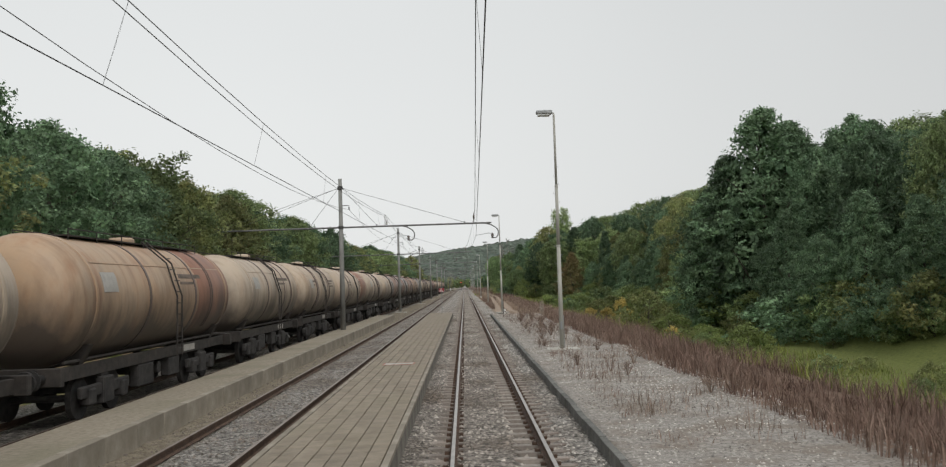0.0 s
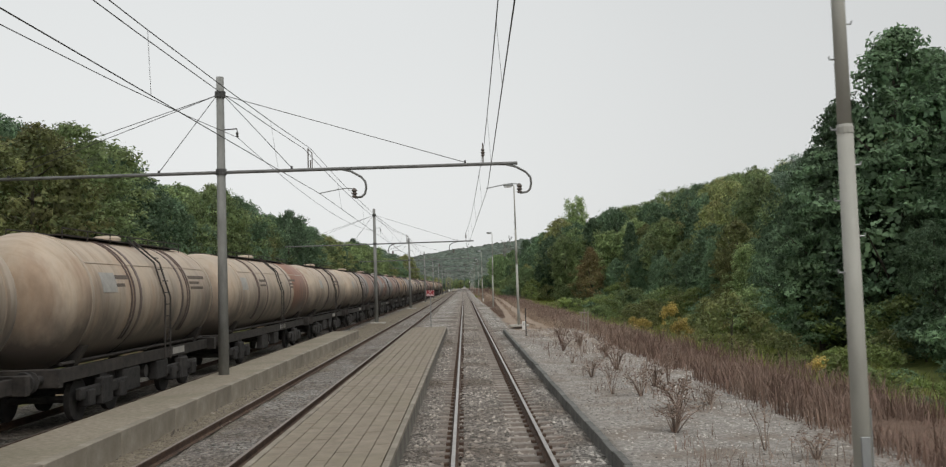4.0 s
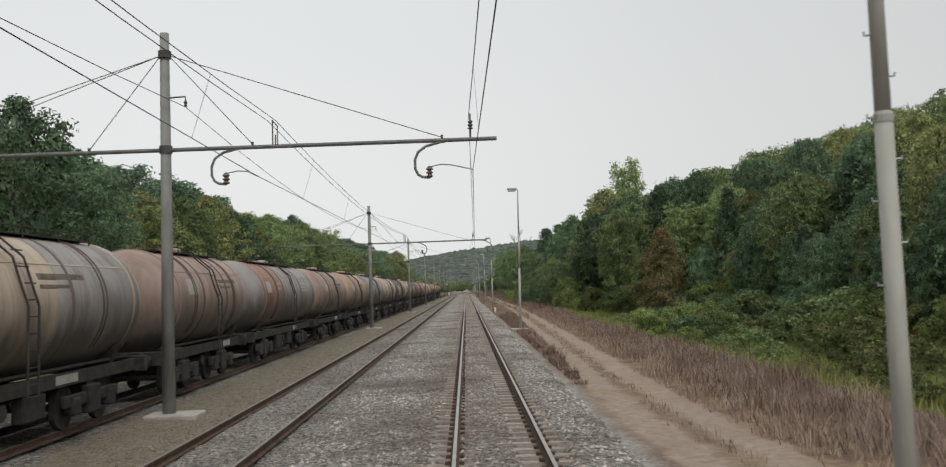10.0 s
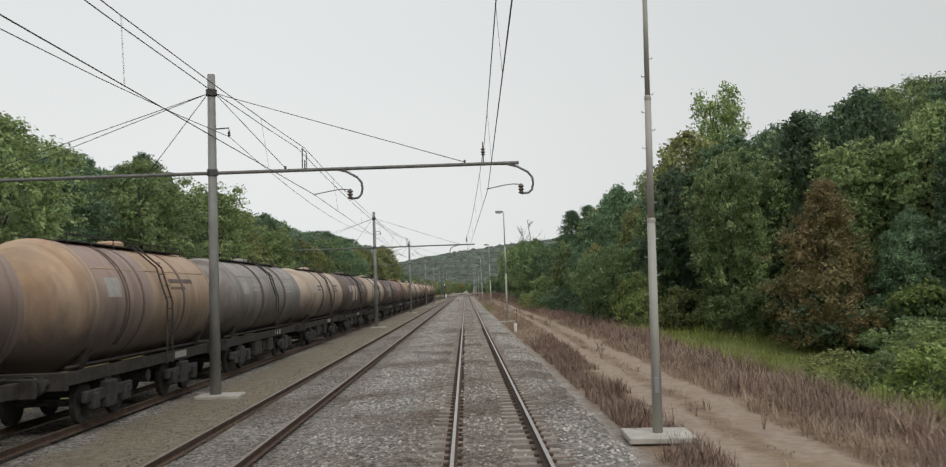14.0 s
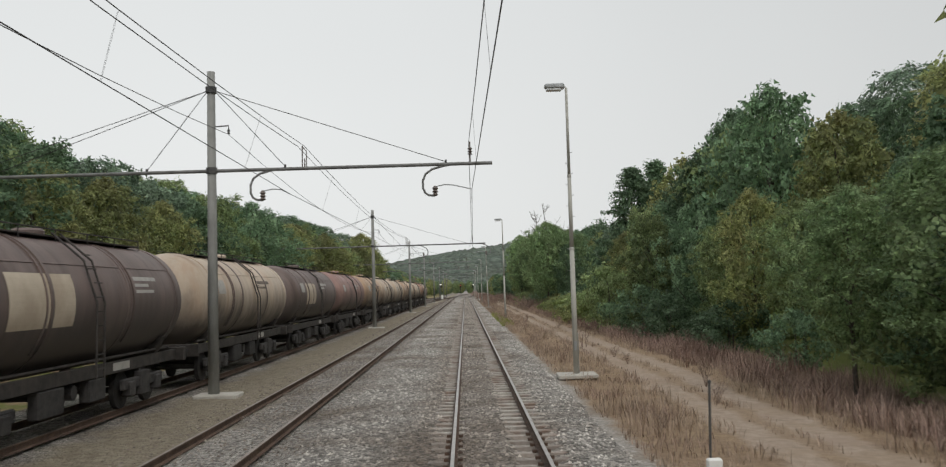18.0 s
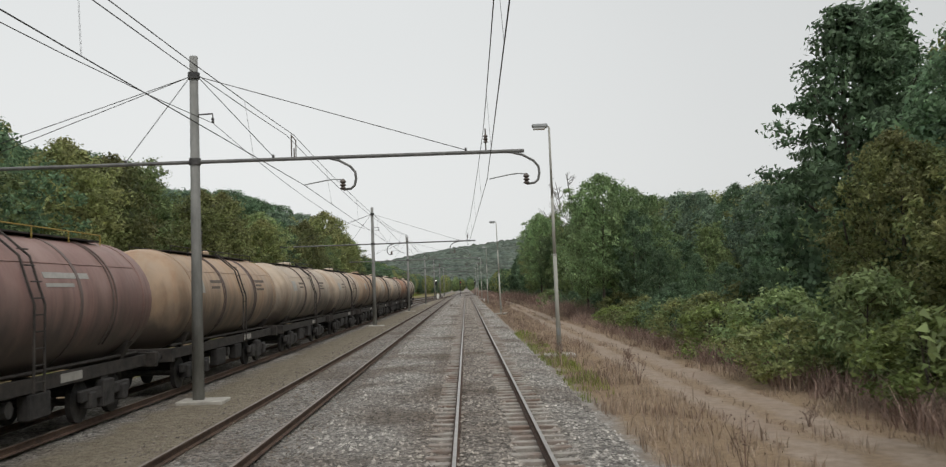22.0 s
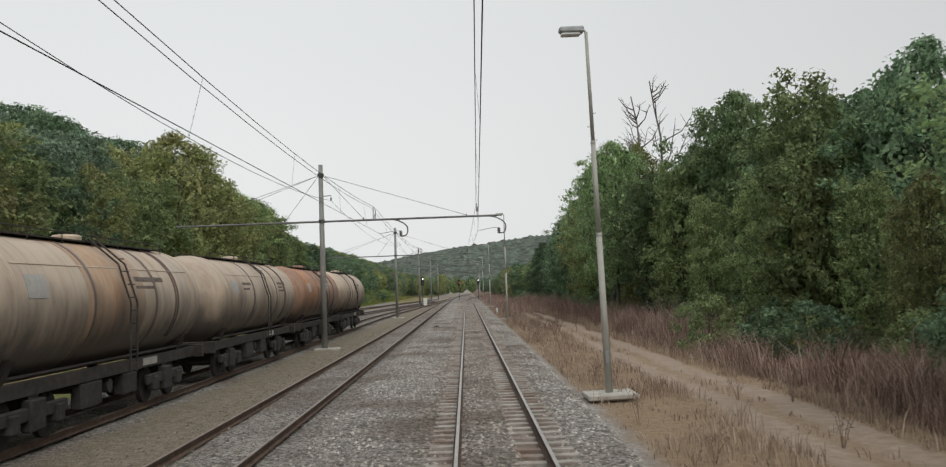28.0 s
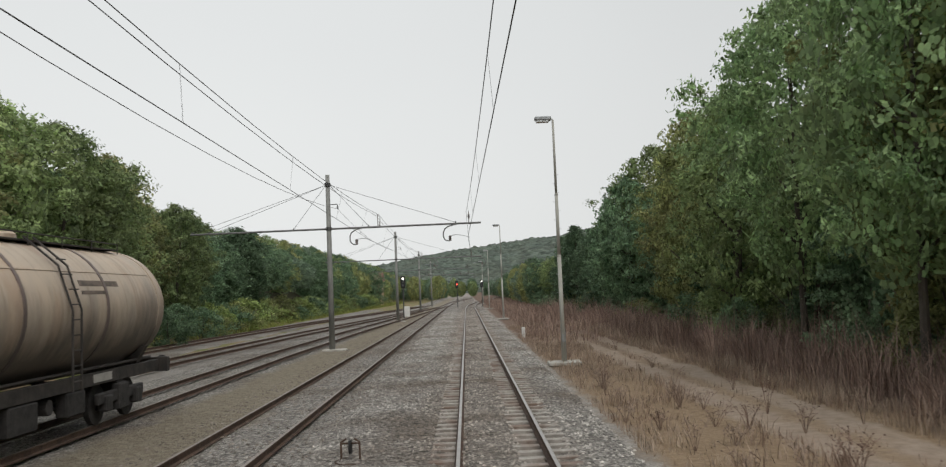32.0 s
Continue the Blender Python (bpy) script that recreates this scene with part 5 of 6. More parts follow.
    # brambles between the weeds and the trees
    for k, x, y, h, w in (("bush_light", 9.6, 276, 1.5, 1.6), ("bush_light", 10.8, 272, 1.8, 1.5), ("bush_olive", 9.0, 271, 1.2, 1.7), ("bush_light", 8.9, 264, 1.4, 1.5), ("bush", 10.2, 266, 2.0, 1.3), ("bush_light", 11.6, 280, 1.6, 1.6),
                          ("bush_light", 8.6, 247, 2.2, 1.2), ("bush", 9.6, 243, 2.8, 1.2), ("bush_olive", 8.4, 239, 2.0, 1.4), ("bush_light", 9.2, 233, 2.4, 1.2), ("bush", 10.2, 238, 3.4, 1.0), ("bush_olive", 9.4, 251, 2.6, 1.2)):
        plant(k, x, y, h, w)
    for i in range(14):
        y = random.uniform(45, 165)
        plant(random.choice(("bush", "bush_olive", "bush_light", "bush_dark")), along(y, EDGE_R) - random.uniform(0, 2.5), y, random.uniform(1.2, 2.6), random.uniform(0.9, 1.3))


LEFT = [(0, 9.2), (300, 9.0), (338, 10.5), (348, 14), (372, 13.5), (385, 11.5), (425, 9.5), (520, 8.5), (700, 8)]


def forest_left():
    y = 342.0
    while y < 600:
        plant(random.choice(("bush", "bush_olive", "bush_dark", "bush_light")), along(y, EDGE_L) + random.uniform(-0.3, 2.0), y, random.uniform(1.8, 3.8), random.uniform(1.0, 1.5))
        y += random.uniform(2.4, 4.2)
    y = 14.0
    while y < 430:
        plant(random.choice(("oak", "linden", "ash", "acacia", "ash")) + (" behind" if y > 400 else ""), along(y, EDGE_L) - 1.5 + random.uniform(-1.2, 1.2), y, along(y, LEFT) * random.uniform(0.8, 1.08), random.uniform(0.95, 1.25))
        y += random.uniform(4.6, 6.6)


CANOPY = [(0, 12), (70, 12), (90, 15), (110, 15), (145, 14), (162, 16.3), (185, 16.3), (197, 17.6), (215, 17), (230, 18), (256, 17), (263, 9.5), (300, 11.8), (315, 13.5), (335, 15.3), (700, 15)]


def woodland(name, spots, label):
    """The deeper wood, crown by crown, as loose foliage."""
    groups = {}
    for x, y, h in spots:
        m = random.choice((L_DARK, L_MID, L_OLIVE, L_DARK, L_FAR))
        z0 = ground_z(x, y)
        if x > 0:
            h = max(3.5, min(h, along(y, CANOPY) + (0.25 * max(0, x - 30) if y < 240 else 0) - z0))
        shape = random.choice(("round", "round", "round", "column"))
        w = max(2.6, h * random.uniform(0.27, 0.36))
        pts, rad = crown_points(h, w, h * (0.42 if x < 0 and y < 480 else 0.2), 36, shape, 0.6)
        groups.setdefault(m.name, (m, [], [], []))
        v, f = dense_heart(h, w, h * (0.5 if x < 0 and y < 480 else 0.08), shape, 0.8, *((46, 26) if x < 0 and y < 430 else (42, 34) if x < 32 and 90 < y < 400 else (28, 22) if x < 48 and 90 < y < 400 else (18, 15)))
        groups[m.name][3].append((v + np.array([x, y, z0]), f))
        groups[m.name][1].extend((x + a, y + b, z0 + c) for a, b, c in pts)
        groups[m.name][2].extend(r * 1.15 for r in rad)
    for m, pts, rad, hearts in groups.values():
        tagged(new(name, leaf_mesh(name, pts, rad, 12, 0.16, m, inner=10, hearts=hearts)), label, "woodland", kind="stuff")


forest_right()
forest_left()
spots = []
for row in range(2, 8):
    y = 20.0
    while y < 640:
        spots.append((along(y, EDGE_R) + row * 6.5 + random.uniform(-2, 2), y, random.uniform(9.5, 14.5) if y < 430 else random.uniform(7, 10)))
        y += random.uniform(6.0, 9.0) * (1 + row * 0.08)
y = 470
while y < 760:
    for row in range(3):
        spots.append((along(y, EDGE_R) + row * 6 + random.uniform(-2, 2), y, random.uniform(6, 9)))
    y += 6
woodland("woodland", spots, "deep mixed wood climbing the hillside")
spots = []
for row in range(1, 4):
    y = 14.0
    while y < 700:
        spots.append((along(y, EDGE_L) - 1.5 - row * 5.5 + random.uniform(-2, 2), y, along(y, LEFT) * random.uniform(0.78, 0.97)))
        y += random.uniform(5.5, 8.0)
y = 430
while y < 700:
    spots.append((along(y, EDGE_L) - random.uniform(0, 3), y, random.uniform(6.5, 9.5)))
    y += 4.5
for y in range(560, 780, 7):
    for x in range(-62, -12 if y > 640 else -22, 7):
        spots.append((x + random.uniform(-2.5, 2.5), y + random.uniform(-3, 3), random.uniform(6.5, 10)))
for y in (760, 768, 777):
    for x in range(-14, 70, 6):
        spots.append((x + random.uniform(-2, 2), y + random.uniform(-3, 3), random.uniform(7, 10)))
woodland("woodland", spots, "mixed wood on the slope behind the siding")


# ---- loose stones of the ballast ----
def stones(name, count, x0, x1, y0, y1, zf, size, material, label, seed):
    q = np.random.default_rng(seed)
    base = np.array([(1, 0, 0), (0, 1, 0), (-1, 0, 0), (0, -1, 0), (0, 0, 1)], float)
    tri = np.array([(0, 1, 4), (1, 2, 4), (2, 3, 4), (3, 0, 4)])
    x, y = q.uniform(x0, x1, count), q.uniform(y0, y1, count)
    z = np.array([zf(a, b) for a, b in zip(x, y)])
    s = size * q.uniform(0.5, 1.3, count)
    ang = q.uniform(0, 6.28, count)
    v = base[None] * s[:, None, None] * q.uniform(0.6, 1.2, (count, 5, 1))
    v[:, 4, :2] += q.normal(size=(count, 2)) * s[:, None] * 0.3
    ca, sa = np.cos(ang)[:, None], np.sin(ang)[:, None]
    vx, vy = v[..., 0] * ca - v[..., 1] * sa, v[..., 0] * sa + v[..., 1] * ca
    out = np.stack([vx + x[:, None], vy + y[:, None], v[..., 2] * 0.8 + z[:, None]], -1)
    faces = (tri[None] + 5 * np.arange(count)[:, None, None]).reshape(-1, 3)
    me = bpy.data.meshes.new(name)
    me.vertices.add(count * 5)
    me.vertices.foreach_set("co", out.reshape(-1))
    me.loops.add(len(faces) * 3)
    me.loops.foreach_set("vertex_index", faces.reshape(-1).astype(np.int32))
    me.polygons.add(len(faces))
    me.polygons.foreach_set("loop_start", np.arange(0, len(faces) * 3, 3, dtype=np.int32))
    me.update(calc_edges=True)
    me.materials.append(material)
    tagged(new(name, me), label, "gravel", kind="stuff")


stones("ballast_stones", 165000, -3.6, 2.75, 8, 450, lambda x, y: bed_z(x, y) if not (-3.75 < x < -1.55 and y < 81) else -0.4, 0.042, M_STONE, "loose grey crushed stones lying on the ballast", 3)


stones("track_stones", 48000, -7.0, -3.4, 10, 440, lambda x, y: bed_z(x, y) if not (-3.75 < x and y < 81) else -0.4, 0.036, M_STONE_OLD, "loose stones in the dirty ballast of the second track", 4)
stones("platform_stones", 24000, 1.9, 6.6, 12, 80, lambda x, y: ground_z(x, y), 0.026, M_STONE, "pale loose gravel stones on the platform", 6)


# ---- dry weeds and grass ----
def blades(name, count, pick, height, width, material, label, seed, bend=0.85):
    q = np.random.default_rng(seed)
    xy = []
    while len(xy) < count:
        p = pick(q)
        if p:
            xy.append(p)
    xy = np.array(xy)
    clump = np.array([fbm(a, b, 1.3, seed) + 0.8 * fbm(a, b, 4.0, seed + 5) for a, b in xy])
    h = height * q.uniform(0.25, 1.1, count) * np.clip(0.8 + 1.0 * clump, 0.2, 1.6)
    t = q.uniform(0, 6.28, count)
    w = width * q.uniform(0.6, 1.4, count)
    d = np.stack([np.cos(t), np.sin(t)], 1)
    side = np.stack([-d[:, 1], d[:, 0]], 1)
    z0 = np.array([ground_z(a, b) for a, b in xy]) - 0.03
    v = np.empty((count, 5, 3))
    lean = bend * h * q.uniform(0.1, 1.0, count)
    for i, (f, sgn) in enumerate(((0, -1), (0, 1), (0.55, 1), (0.55, -1), (1, 0))):
        v[:, i, :2] = xy + side * (w * sgn * (1 - 0.35 * f))[:, None] + d * (lean * f * f)[:, None]
        v[:, i, 2] = z0 + h * f
    idx = 5 * np.arange(count)[:, None]
    loops = np.concatenate([idx + np.array([0, 1, 2, 3]), idx + np.array([3, 2, 4])], 1).reshape(-1)
    me = bpy.data.meshes.new(name)
    me.vertices.add(count * 5)
    me.vertices.foreach_set("co", v.reshape(-1))
    me.loops.add(len(loops))
    me.loops.foreach_set("vertex_index", loops.astype(np.int32))
    me.polygons.add(count * 2)
    me.polygons.foreach_set("loop_start", np.stack([7 * np.arange(count), 7 * np.arange(count) + 4], 1).reshape(-1).astype(np.int32))
    me.update(calc_edges=True)
    me.materials.append(material)
    tagged(new(name, me), label, "weeds", kind="stuff")


M_STRAW = mat("straw_blades", (0.29, 0.215, 0.16), (0.46, 0.365, 0.28), 0.4, 0.8, bump=0, c3=(0.26, 0.175, 0.135), scale3=0.5, amount3=0.7, island=0.35, local=False, translucent=0.15)
M_WEED = mat("brown_weed_stalks", (0.20, 0.142, 0.112), (0.36, 0.275, 0.22), 0.5, 0.85, bump=0, c3=(0.17, 0.098, 0.074), scale3=0.35, amount3=0.9, island=0.42, local=False, translucent=0.1)
M_WEED_RED = mat("reddish_weed_stalks", (0.19, 0.125, 0.10), (0.35, 0.245, 0.20), 0.5, 0.85, bump=0, c3=(0.40, 0.30, 0.235), scale3=0.6, amount3=0.6, island=0.4, local=False, translucent=0.1)
M_WEED_DARK = mat("dark_weed_stalks", (0.135, 0.085, 0.066), (0.265, 0.178, 0.14), 0.5, 0.85, bump=0, c3=(0.32, 0.24, 0.185), scale3=0.6, amount3=0.5, island=0.4, local=False, translucent=0.1)
M_GRASS = mat("green_grass_blades", (0.145, 0.195, 0.045), (0.34, 0.35, 0.09), 0.4, 0.6, bump=0, island=0.35, local=False, translucent=0.25)


def strip(x0, x1, y0, y1, patch=0.0, scale=3.0, seed=0.0):
    def pick(q):
        x, y = q.uniform(x0, x1), q.uniform(y0, y1)
        return (x, y) if fbm(x, y, scale, seed) > patch - 0.3 * q.random() else None
    return pick


LANE = [(0, 4.8), (60, 4.8), (98, 3.75), (120, 4.3), (147, 4.9), (195, 5.8), (245, 5.8), (345, 6.2)]


def lane(a, b, y0, y1, patch=0.0, scale=3.0, seed=0.0, left=None):
    """Places beside the worn path, a to b from its middle, or from left up to b."""
    def pick(q):
        y = q.uniform(y0, y1)
        m = along(y, LANE)
        x = q.uniform(m + a if left is None else left, m + b)
        return (x, y) if fbm(x, y, scale, seed) > patch - 0.3 * q.random() else None
    return pick


blades("meadow_weeds", 22000, lane(1.6, 5.2, 70, 175, 0.0, 1.6, 1), 0.52, 0.009, M_WEED, "dry brown weeds between path and meadow", 31, 1.1)
blades("meadow_straw", 26000, lane(1.2, 5.6, 70, 175, -0.05, 2.2, 5), 0.36, 0.009, M_STRAW, "pale dry grass among the brown weeds", 37, 1.3)
blades("brown_weeds", 48000, lane(1.7, 5.2, 165, 300, -0.05, 2.0, 1), 0.6, 0.010, M_WEED_RED, "knee-high dry brown weeds beside the path", 21, 1.1)
blades("stop_weeds", 26000, strip(5.3, 10.5, 12, 70, -0.05, 1.6, 7), 0.62, 0.010, M_WEED_DARK, "dry brown weeds behind the gravel platform", 27, 0.8)
blades("tall_weeds", 34000, lane(1.9, 6.5, 286, 345, -0.1, 2.5, 2), 1.05, 0.011, M_WEED_RED, "bank of tall dry reddish weeds before the trees", 22, 1.0)
blades("head_high_weeds", 44000, lane(2.4, 8.5, 322, 440, -0.15, 2.5, 2), 1.5, 0.012, M_WEED_RED, "head-high dry reddish weeds before the trees", 35, 0.9)
blades("yard_weeds", 16000, strip(3.4, 13, 375, 560, -0.1, 4, 3), 0.9, 0.02, M_WEED_RED, "dry reddish weeds beside the far end of the line", 38)
blades("siding_grass", 16000, strip(-26, -20.5, 380, 620, -0.2, 4, 3), 0.7, 0.02, M_GRASS, "rough grass beyond the sidings", 39)
blades("pale_weeds", 12000, lane(1.1, 2.8, 286, 400, 0.0, 1.5, 8), 0.55, 0.010, M_STRAW, "pale straw weeds before the reddish bank", 36)
blades("straw_grass", 22000, lane(0, -0.95, 104, 172, 0.0, 1.6, 3, 2.6), 0.36, 0.009, M_WEED, "dry brownish grass between ballast and path", 23)
blades("late_straw", 44000, lane(0, -0.9, 165, 400, -0.05, 1.6, 3, 2.45), 0.34, 0.009, M_STRAW, "dry straw-coloured grass between ballast and path", 32)
blades("path_grass", 34000, lane(1.0, 2.6, 80, 400, 0.0, 2.0, 6), 0.34, 0.009, M_STRAW, "dry straw-coloured grass beyond the path", 28)
blades("path_tufts", 9000, lane(-0.3, 0.32, 84, 400, 0.1, 1.1, 9), 0.22, 0.008, M_STRAW, "straw tufts on the dirt path", 29)
blades("meadow_grass", 64000, strip(9.2, 21, 20, 182, -0.1, 3, 4), 0.5, 0.018, M_GRASS, "rough green meadow grass before the wood", 24)
blades("meadow_stalks", 12000, strip(9.0, 20, 20, 165, 0.1, 3, 12), 0.6, 0.007, M_WEED, "brown stalks among the meadow grass", 34, 0.7)
blades("shoulder_grass", 4500, strip(2.3, 3.3, 236, 268, 0.0, 1.2, 8), 0.32, 0.007, M_GRASS, "green grass on the ballast shoulder", 30)
blades("platform_weeds", 3600, strip(2.4, 4.9, 14, 78, 0.22, 1.2, 5), 0.34, 0.006, M_WEED, "sparse dry weeds on the gravel platform", 25)


# ---- dry plants, standing singly ----
def twiggy(seed, h, arms):
    q = random.Random(seed)
    bm = bm_new()
    for i in range(arms):
        t, ln = q.uniform(0, 6.28), h * q.uniform(0.5, 1.0)
        lean = q.uniform(0.1, 0.45)
        mid = Vector((math.cos(t) * ln * lean * 0.4, math.sin(t) * ln * lean * 0.4, ln * 0.55))
        tip = Vector((math.cos(t) * ln * lean, math.sin(t) * ln * lean, ln))
        tube(bm, [(0, 0, -0.05), mid, tip], 0.008, 4, 0.003)
        for k in range(5):
            p = mid.lerp(tip, q.random())
            d = Vector((q.uniform(-1, 1), q.uniform(-1, 1), q.uniform(0.3, 1.2))) * 0.13
            tube(bm, [p, p + d], 0.005, 3, 0.002)
            bmesh.ops.create_icosphere(bm, subdivisions=0 or 1, radius=0.016, matrix=Matrix.Translation(p + d))
    me = bpy.data.meshes.new("dry_plant")
    bm.to_mesh(me)
    bm.free()
    me.materials.append(M_WEED)
    return me


PLANTS = [twiggy(1, 0.9, 6), twiggy(2, 0.7, 9), twiggy(3, 1.1, 5)]
random.seed(77)
for i in range(90):
    y = random.uniform(16, 372)
    x = random.choice((random.uniform(2.6, 3.6), random.uniform(5.8, 8.0), random.uniform(3.0, 6.5)))
    if y < 78:
        x = random.uniform(2.6, 6.0)
    o = new("dry_plant", PLANTS[i % 3])
    o.matrix_basis = pose(x, y, ground_z(x, y) - 0.03, 0, 0, random.uniform(0, 360)) @ Matrix.Diagonal((1, 1, random.uniform(0.5, 1.1), 1))
    tagged(o, "dead brown plant with seed heads on bare stalks", "dry plant", "dry plants along the path")
for i in range(26):
    y = random.uniform(333, 356)
    x = random.uniform(2.7, 6.0)
    o = new("dry_plant", PLANTS[i % 3])
    o.matrix_basis = pose(x, y, ground_z(x, y) - 0.03, 0, 0, random.uniform(0, 360)) @ Matrix.Diagonal((1.2, 1.2, random.uniform(0.5, 0.95), 1))
    tagged(o, "dead brown plant with seed heads on bare stalks", "dry plant", "dry plants along the path")


# ---- bare shrubs on the gravel ----
SHRUBS = [twiggy(9, 0.8, 16), twiggy(14, 0.7, 11), twiggy(21, 0.95, 13)]
for me in SHRUBS:
    for v in me.vertices:
        v.co.x, v.co.y = v.co.x * 1.9 + 0.12 * v.co.z, v.co.y * 2.2
random.seed(31)
for i, (x, y, s) in enumerate(((3.0, 41.6, 0.9), (3.7, 44.2, 1.0), (2.9, 50.8, 0.7), (2.95, 28.0, 0.5), (4.4, 33.6, 0.6), (5.0, 20.3, 0.6), (4.3, 57, 0.8), (3.4, 46.5, 0.8), (4.1, 48.3, 0.9), (3.2, 60.5, 0.7), (4.4, 39, 0.7),
                               (3.9, 52.6, 0.8), (4.5, 44.8, 0.6), (2.7, 36.5, 0.5), (3.6, 65, 0.8), (4.2, 63, 0.9), (4.7, 28, 0.7), (3.9, 24.6, 0.45))):
    o = new("dry_shrub", SHRUBS[i % 3])
    o.matrix_basis = pose(x, y, ground_z(x, y) - 0.03, 0, 0, random.uniform(0, 360)) @ Matrix.Diagonal((s, s, s * random.uniform(0.8, 1.2), 1))
    tagged(o, "bare brown dried-out shrub on the gravel platform", "dry shrub", "dry shrubs on the platform")


# ---- dead trees ----
def dead_tree(x, y, h, seed):
    q = random.Random(seed)
    t = empty("dead_tree", pose(x, y, ground_z(x, y)), "bare grey dead tree rising above the green wood", "tree", "dead trees")
    bm = bm_new()
    trunk = [Vector((0.5 * math.sin(i * 1.1 + seed) * i / 8, 0.3 * math.cos(i * 1.7) * i / 8, h * i / 8)) for i in range(9)]
    tube(bm, [(0, 0, -0.3)] + trunk[1:], 0.22, 7, 0.05)
    part("trunk", bm, M_DEADWOOD, t)
    for i in range(26):
        f = q.uniform(0.45, 0.97)
        k = min(7, int(f * 8))
        p = trunk[k].lerp(trunk[k + 1], f * 8 - k)
        a = q.uniform(0, 6.28)
        ln = (1.15 - f) * h * q.uniform(0.2, 0.42)
        out = Vector((math.cos(a), math.sin(a), 0))
        pts = [p, p + out * ln * 0.5 + Vector((0, 0, ln * 0.25)), p + out * ln * 0.85 + Vector((0, 0, ln * 0.75))]
        bm = bm_new()
        tube(bm, pts, 0.075, 5, 0.02)
        for j in range(5):
            b0 = pts[1].lerp(pts[2], q.random())
            tube(bm, [b0, b0 + Vector((q.uniform(-1, 1), q.uniform(-1, 1), q.uniform(0.1, 1))) * ln * 0.3], 0.03, 4, 0.01)
        part("branch", bm, M_DEADWOOD, t)


dead_tree(15.2, 362, 20.0, 1)
dead_tree(17.4, 362.7, 21.4, 2)


# ---- notice, markers, posts, signals ----
M_RED = mat("red_enamel", (0.29, 0.04, 0.05), (0.38, 0.065, 0.075), 3, 0.45, bump=0.05)
M_WHITE = mat("white_enamel", (0.70, 0.69, 0.66), (0.80, 0.79, 0.76), 4, 0.5, bump=0.05)
M_BLACK = mat("black_paint", (0.015, 0.015, 0.016), (0.035, 0.035, 0.035), 4, 0.5)
M_TIMBER = mat("grey_timber", (0.24, 0.20, 0.16), (0.40, 0.34, 0.28), 4, 0.9, bump=0.4, stretch=(1, 1, 0.2))


def notice():
    s = empty("warning_sign", pose(-2.6, 81.4, 0.0), "red enamel warning sign with white lettering on a thin post", "sign")
    bm = bm_new()
    tube(bm, [(0, 0, -0.4), (0, 0, 2.1)], 0.024, 8)
    part("post", bm, M_GALV, s)
    bm = bm_new()
    box(bm, -0.44, 0.44, -0.052, -0.036, 1.94, 2.56, 0.004)
    board = part("board", bm, M_RED, s, "red enamel board")
    board.matrix_basis = pose(0, 0, 0.983) @ Matrix.Diagonal((0.55, 0.6, 0.56, 1))
    bm = bm_new()
    for x0, x1, z0, z1 in ((-0.42, 0.42, 2.525, 2.54), (-0.42, 0.42, 1.96, 1.975), (-0.42, -0.405, 1.975, 2.525), (0.405, 0.42, 1.975, 2.525)):
        box(bm, x0, x1, -0.055, -0.051, z0, z1)
    part("border", bm, M_WHITE, board, "thin white border")
    bm = bm_new()
    tube(bm, [(0.12 * math.cos(a), -0.054, 2.38 + 0.12 * math.sin(a)) for a in (2 * math.pi * i / 24 for i in range(25))], 0.01, 5, cap=False)
    part("ring", bm, M_WHITE, board, "white ring")
    bm = bm_new()
    tube(bm, [(-0.08, -0.055, 2.30), (0.08, -0.055, 2.46)], 0.012, 5)
    tube(bm, [(-0.08, -0.055, 2.46), (0.08, -0.055, 2.30)], 0.012, 5)
    part("ring_mark", bm, M_WHITE, board)
    for i in range(13):
        if i != 7:
            part("lettering_bar", box(bm_new(), -0.335 + i * 0.052, -0.295 + i * 0.052, -0.055, -0.051, 2.0, 2.055), M_WHITE, board)
    txt = bpy.data.curves.new("wording", "FONT")
    txt.body, txt.size, txt.align_x, txt.extrude = "ZABRANJENO", 0.135, "CENTER", 0.002
    tmp = new("wording_curve", txt)
    me = bpy.data.meshes.new_from_object(tmp.evaluated_get(bpy.context.evaluated_depsgraph_get()))
    bpy.data.objects.remove(tmp)
    me.materials.clear()
    me.materials.append(M_WHITE)
    ob = new("wording", me)
    ob.parent = board
    ob["label"] = "white word ZABRANJENO"
    ob.matrix_basis = pose(0, -0.0535, 2.10, 90, 0, 0) @ Matrix.Diagonal((0.92, 1.0, 1, 1))


notice()


def marker(x, y, number):
    s = empty("distance_marker", pose(x, y, ground_z(x, y)), "small white concrete distance marker with a black figure" if number else "small white concrete distance marker beside the path", "marker post", "distance markers")
    bm = bm_new()
    box(bm, -0.1, 0.1, -0.06, 0.06, -0.2, 0.62, 0.02)
    part("stone", bm, M_WHITE, s)
    if number:
        txt = bpy.data.curves.new("figure", "FONT")
        txt.body, txt.size, txt.align_x, txt.extrude = number, 0.22, "CENTER", 0.002
        tmp = new("figure_curve", txt)
        me = bpy.data.meshes.new_from_object(tmp.evaluated_get(bpy.context.evaluated_depsgraph_get()))
        bpy.data.objects.remove(tmp)
        me.materials.clear()
        me.materials.append(M_BLACK)
        ob = new("figure", me)
        ob.parent = s
        ob["label"] = "black figure 2"
        ob.matrix_basis = pose(0, -0.0625, 0.38, 90, 0, 0)


marker(3.08, 81.2, "2")
marker(2.72, 179, "")
marker(2.85, 382, "")


